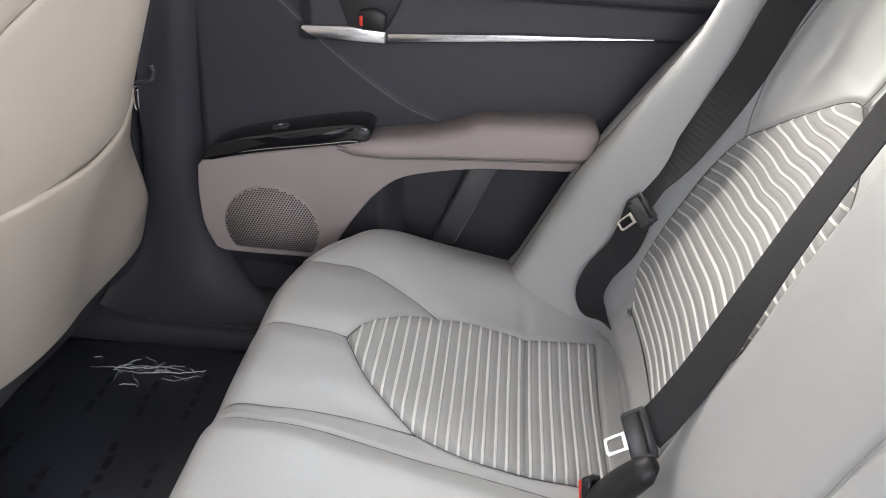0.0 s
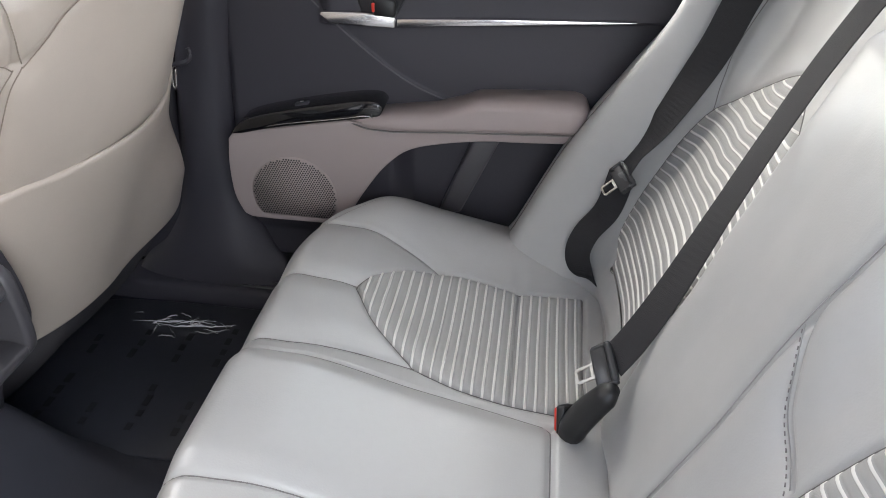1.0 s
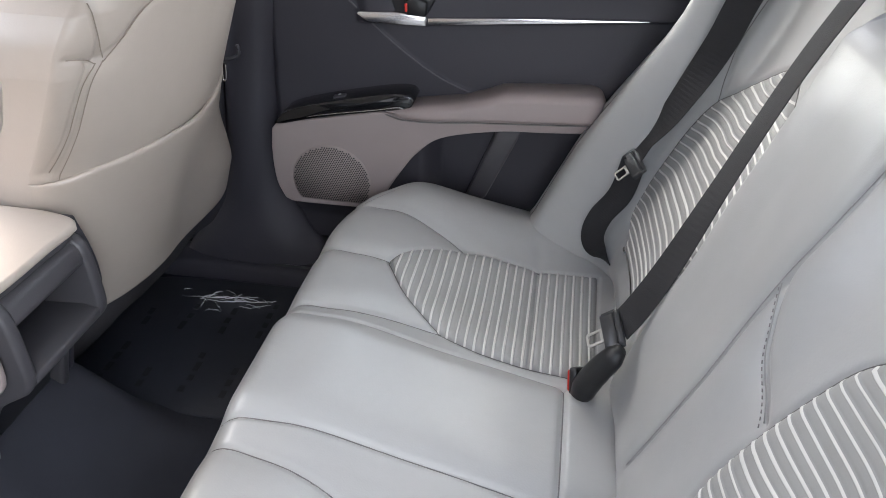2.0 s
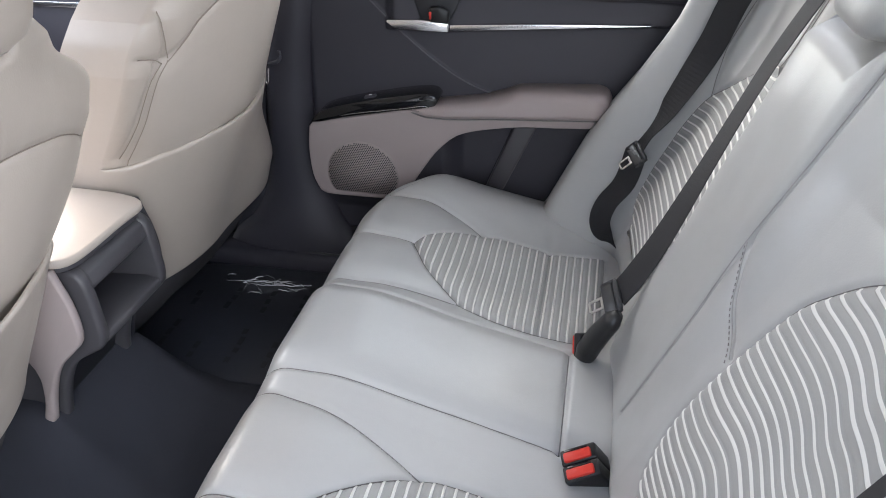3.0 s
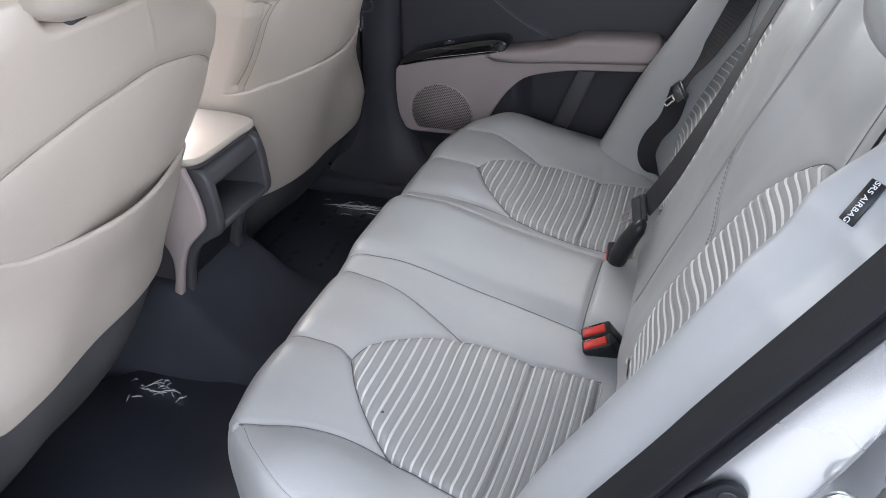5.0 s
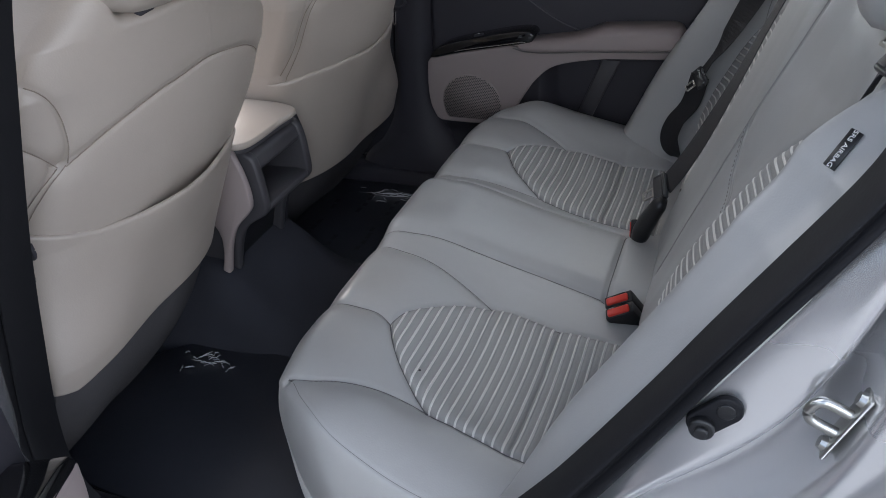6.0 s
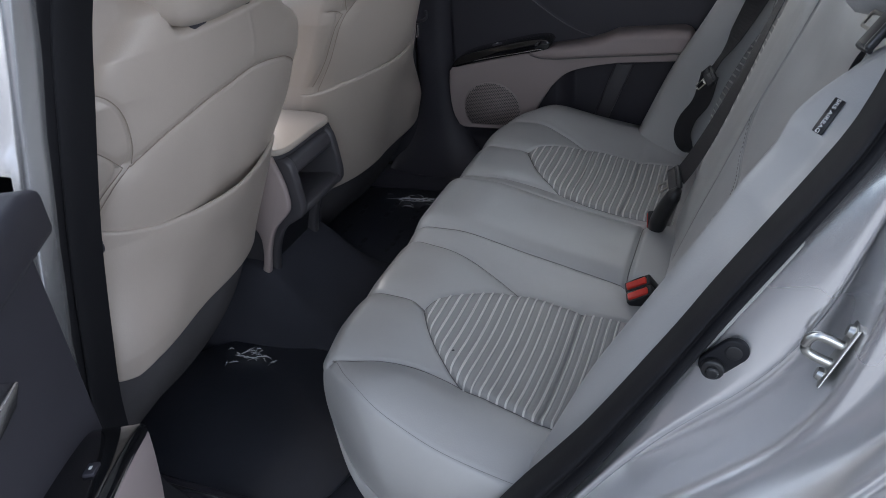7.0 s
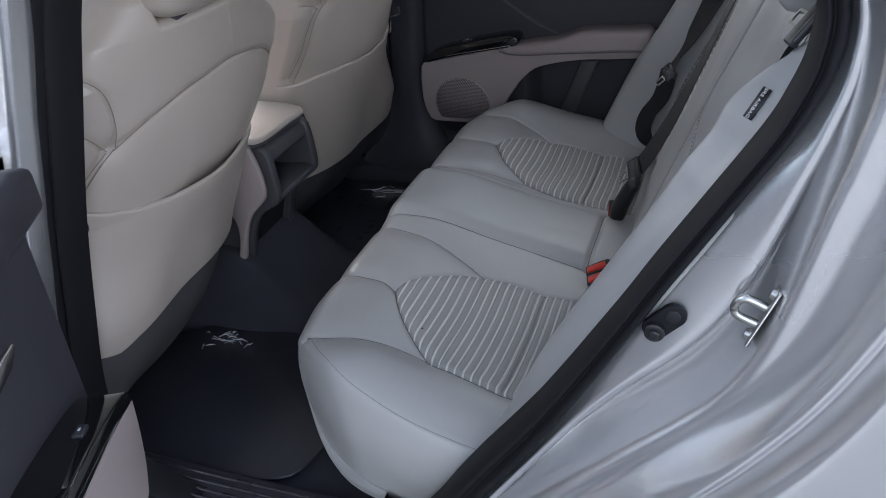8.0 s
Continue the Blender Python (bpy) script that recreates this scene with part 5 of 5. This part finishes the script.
def striker():
    """A U-shaped wire on a bolted plate that faces the front of the car."""
    thing = empty("door_striker", "zinc-plated steel door striker bolted to the jamb", "door striker")
    up = Vector((0.33, 0.0, 0.944))
    out = Vector((-0.10, -0.99, 0.0))
    out = (out - out.dot(up) * up).normalized()
    face = up.cross(out)
    face = -face if face.x > 0 else face
    c = Vector((0.619, -0.776, 0.637))
    m = Matrix(((up.x, out.x, face.x, c.x), (up.y, out.y, face.y, c.y), (up.z, out.z, face.z, c.z), (0, 0, 0, 1)))
    box("plate", (0.074, 0.026, 0.004), m, M_STEEL, thing, bevel=0.002)
    for k in (-1, 1):
        bm = bmesh.new()
        bmesh.ops.create_cone(bm, cap_ends=True, segments=20, radius1=0.0072, radius2=0.0055, depth=0.006)
        bm.transform(m @ pose(0.028 * k, 0.002, 0.004))
        part("bolt", bm, M_STEEL, thing)
    tip = [(0.011, 0.0), (0.0115, 0.016), (0.010, 0.025), (0.004, 0.029), (-0.004, 0.029), (-0.010, 0.025), (-0.0115, 0.016), (-0.011, 0.0)]
    tube("loop", [tuple(m @ Vector((a, 0.004, b))) for a, b in tip], 0.0047, M_STEEL, thing, n=44, sides=12)
    return thing


def grommet():
    thing = empty("jamb_grommet", "black rubber grommet with a bump stop in the jamb", "grommet")
    c, d = Vector((0.521, 0.594)), Vector((0.022, 0.024))
    outline = []
    for k in range(40):
        a = 2 * math.pi * k / 40
        base = c + d * (0.42 if math.cos(a - math.atan2(d.y, d.x)) > 0 else -0.42)
        outline.append((base.x + 0.0145 * math.cos(a), base.y + 0.0145 * math.sin(a)))
    place = lambda u, v, y: (u, y, v)
    prism("flange", outline, -0.748, -0.756, place, M_RUBBER, thing, bevel=0.002)
    for r, y0, y1, s in ((0.0115, -0.7555, -0.765, -0.42), (0.0065, -0.7645, -0.770, -0.42), (0.0085, -0.7555, -0.7575, 0.42)):
        ring = [(c.x + s * d.x + r * math.cos(2 * math.pi * k / 28), c.y + s * d.y + r * math.sin(2 * math.pi * k / 28)) for k in range(28)]
        prism("stop", ring, y0, y1, place, M_BUCKLE, thing, bevel=0.002)
    return thing


def shell():
    """Roof, sills, pillars, glass, dash and far front door that close the car."""
    x, y = np.linspace(-0.80, 0.66, 40), np.linspace(-0.60, 0.60, 30)
    X, Y = np.meshgrid(x, y, indexing="ij")
    Z = 1.17 - 0.05 * (Y / 0.6) ** 2 - 0.10 * np.clip((X - 0.2) / 0.75, 0, 1) ** 2 - 0.06 * np.clip((-X - 0.2) / 0.55, 0, 1) ** 2
    tagged(sheet("ceiling", X, Y, Z, M_HEAD, None, (0, 0, 0.06)), "pale cloth headliner", "ceiling", kind="structure")
    for s in (-1, 1):
        tagged(tube("roof_rail", [(-1.45, s * 0.68, 0.76), (-0.75, s * 0.63, 1.09), (-0.2, s * 0.625, 1.155), (0.3, s * 0.62, 1.145), (0.75, s * 0.60, 1.04), (1.25, s * 0.60, 0.84)], 0.042, M_HEAD, None, n=60, sides=12), "pale roof rail trim", "roof rail", kind="structure")
        # unseen second tube, added to keep sun out between rail and door frame
        tagged(tube("roof_side_blocker", [(-1.45, s * 0.76, 0.74), (-0.75, s * 0.71, 1.10), (-0.2, s * 0.705, 1.165), (0.3, s * 0.70, 1.155), (0.75, s * 0.68, 1.04), (1.25, s * 0.67, 0.84)], 0.045, M_PAINT, None, n=60, sides=12), "unseen silver painted roof side added to close a light gap", "roof rail", kind="structure")
        place = lambda u, v, d: (u, s * d, v)
        tagged(prism("sill", [(-1.3, -0.06), (-1.3, 0.035), (0.02, 0.035), (0.16, 0.05), (0.22, 0.09), (0.22, -0.06)], 0.645, 0.735, place, M_DARK, None, bevel=0.012), "charcoal sill trim plate", "sill", kind="structure")
        ribs = tagged(new("sill_tread"), "dark ribbed tread on the sill plate", "sill tread", kind="structure")
        for d in (0.668, 0.686, 0.704, 0.720):
            tube("rib", [(-0.46, s * d, 0.0355), (-0.2, s * d, 0.0355), (0.0, s * d, 0.0355)], 0.0035, M_TONGUE, ribs, n=12, sides=8)
        tagged(prism("rocker", [(-1.3, -0.12), (-1.3, 0.012), (0.14, 0.012), (0.20, 0.03), (0.25, -0.12)], 0.737, 0.87, place, M_PAINT, None, bevel=0.012), "silver painted rocker panel", "rocker", kind="structure")
        prism_ob = prism("wall_rear_side", [(0.56, 0.20), (0.70, 0.88), (0.66, 0.97), (0.80, 1.05), (1.30, 0.84), (1.3, 0.2)], 0.60, 0.66, place, M_HEAD, None, bevel=0.01)
        tagged(prism_ob, "pale rear quarter trim", "trim", kind="structure")
    far = lambda u, v, d: (u, d, v)
    tagged(prism("wall_far_side", [(-1.5, -0.1), (-1.5, 0.70), (-0.40, 0.71), (-0.40, -0.1)], 0.74, 0.86, far, M_PAINT, None, bevel=0.0), "silver painted front door shell", "body side", kind="structure")
    tagged(prism("wall_far_rear", [(0.30, 0.0), (0.64, 0.72), (1.4, 0.80), (1.4, -0.1), (0.30, -0.1)], 0.80, 0.88, far, M_PAINT, None, bevel=0.0), "silver painted rear body side", "body side", kind="structure")
    # front doors: dark panels with a bright strip and a pale sill pad
    for sgn in (1, -1):
        fd = empty("front_door", "charcoal front door panel with a bright strip", "car door", "front doors")
        flip = lambda u, v, d: (u, sgn * d, v)
        prism("inner_panel", [(-1.45, 0.05), (-1.45, 0.70), (-0.44, 0.71), (-0.46, 0.05)], 0.71, 0.737, flip, M_DARK, fd, bevel=0.01)
        prism("bright_strip", [(-1.30, 0.600), (-1.30, 0.612), (-0.46, 0.632), (-0.46, 0.620)], 0.700, 0.712, flip, M_CHROME, fd, bevel=0.001)
        prism("armrest", [(-1.35, 0.40), (-1.30, 0.47), (-0.48, 0.47), (-0.48, 0.42)], 0.64, 0.712, flip, M_TAUPE, fd, bevel=0.012)
        prism("sill_pad", [(-1.45, 0.69), (-1.45, 0.735), (-0.47, 0.735), (-0.47, 0.69)], 0.69, 0.738, flip, M_HEAD if sgn < 0 else M_DARK, fd, bevel=0.012)
    tagged(prism("dashboard", [(-1.75, 0.2), (-1.75, 0.70), (-1.45, 0.74), (-1.22, 0.70), (-1.18, 0.58), (-1.32, 0.40), (-1.40, 0.15)], -0.70, 0.70, far, M_DARK, None, bevel=0.02), "charcoal dashboard", "dashboard", kind="structure")
    tagged(prism("parcel_shelf", [(0.70, 0.80), (0.70, 0.83), (1.3, 0.85), (1.3, 0.80)], -0.62, 0.62, far, M_DARK, None, bevel=0.004), "charcoal parcel shelf", "shelf", kind="structure")
    tagged(prism("wall_trunk", [(0.78, -0.1), (0.78, 0.80), (0.80, 0.80), (0.80, -0.1)], -0.62, 0.62, far, M_DARK2, None, bevel=0.0), "dark trunk wall", "wall", kind="structure")
    tagged(prism("wall_front_near", [(-1.5, -0.1), (-1.5, 0.70), (-0.47, 0.71), (-0.50, -0.1)], -0.86, -0.74, far, M_PAINT, None, bevel=0.004), "silver painted front door", "body side", kind="structure")
    tagged(prism("near_post_outer", [(-0.56, -0.05), (-0.44, -0.05), (-0.436, 0.25), (-0.392, 0.442), (-0.345, 0.608), (-0.290, 0.782), (-0.238, 0.93), (-0.18, 1.10), (-0.30, 1.10), (-0.50, 0.70)], -0.80, -0.74, far, M_PAINT, None, bevel=0.01), "silver painted pillar flange", "pillar", kind="structure")
    # ground
    x = np.linspace(-60.0, 60.0, 9)
    X, Y = np.meshgrid(x, x, indexing="ij")
    tagged(sheet("ground", X, Y, 0 * X - 0.36, M_GROUND, None, (0, 0, -0.2)), "pale weathered concrete ground", "ground", kind="structure")


build_floor()
shell()
pillar(1)
pillar(-1)
near_body()
weatherstrip()
rear_seat = empty("rear_seat", "pale grey leather rear bench seat with ribbed inserts", "car seat")
rear_cushion(rear_seat)
backrest(rear_seat, -1)
backrest(rear_seat, 1)
front_seat(-0.385, -1, -0.512, "taupe leather driver seat with stitched back and map pocket", 1.0, 0.064)
front_seat(0.380, 1, -0.512, "taupe leather passenger seat with map pocket and bag hook", 0.35, 0.022)
console()
rear_door("closed rear door with taupe armrest and speaker grille")
rear_door("open rear door with gloss black switch panel", hinge=(-0.415, -0.845), degrees=-62, mirror=-1)
striker()
grommet()
airbag_tag()
belt_far()
belt_middle()
belt_near()
soft_buckle()
double_buckle()
floor_mat(1)
floor_mat(-1)
film(-0.42, 0.552, 0.12, 0.022, 0.12, "crumpled clear plastic film on the far mat", 3, 22)
film(-0.50, -0.268, 0.075, 0.022, 0.08, "crumpled clear plastic film on the mat", 5, 18)
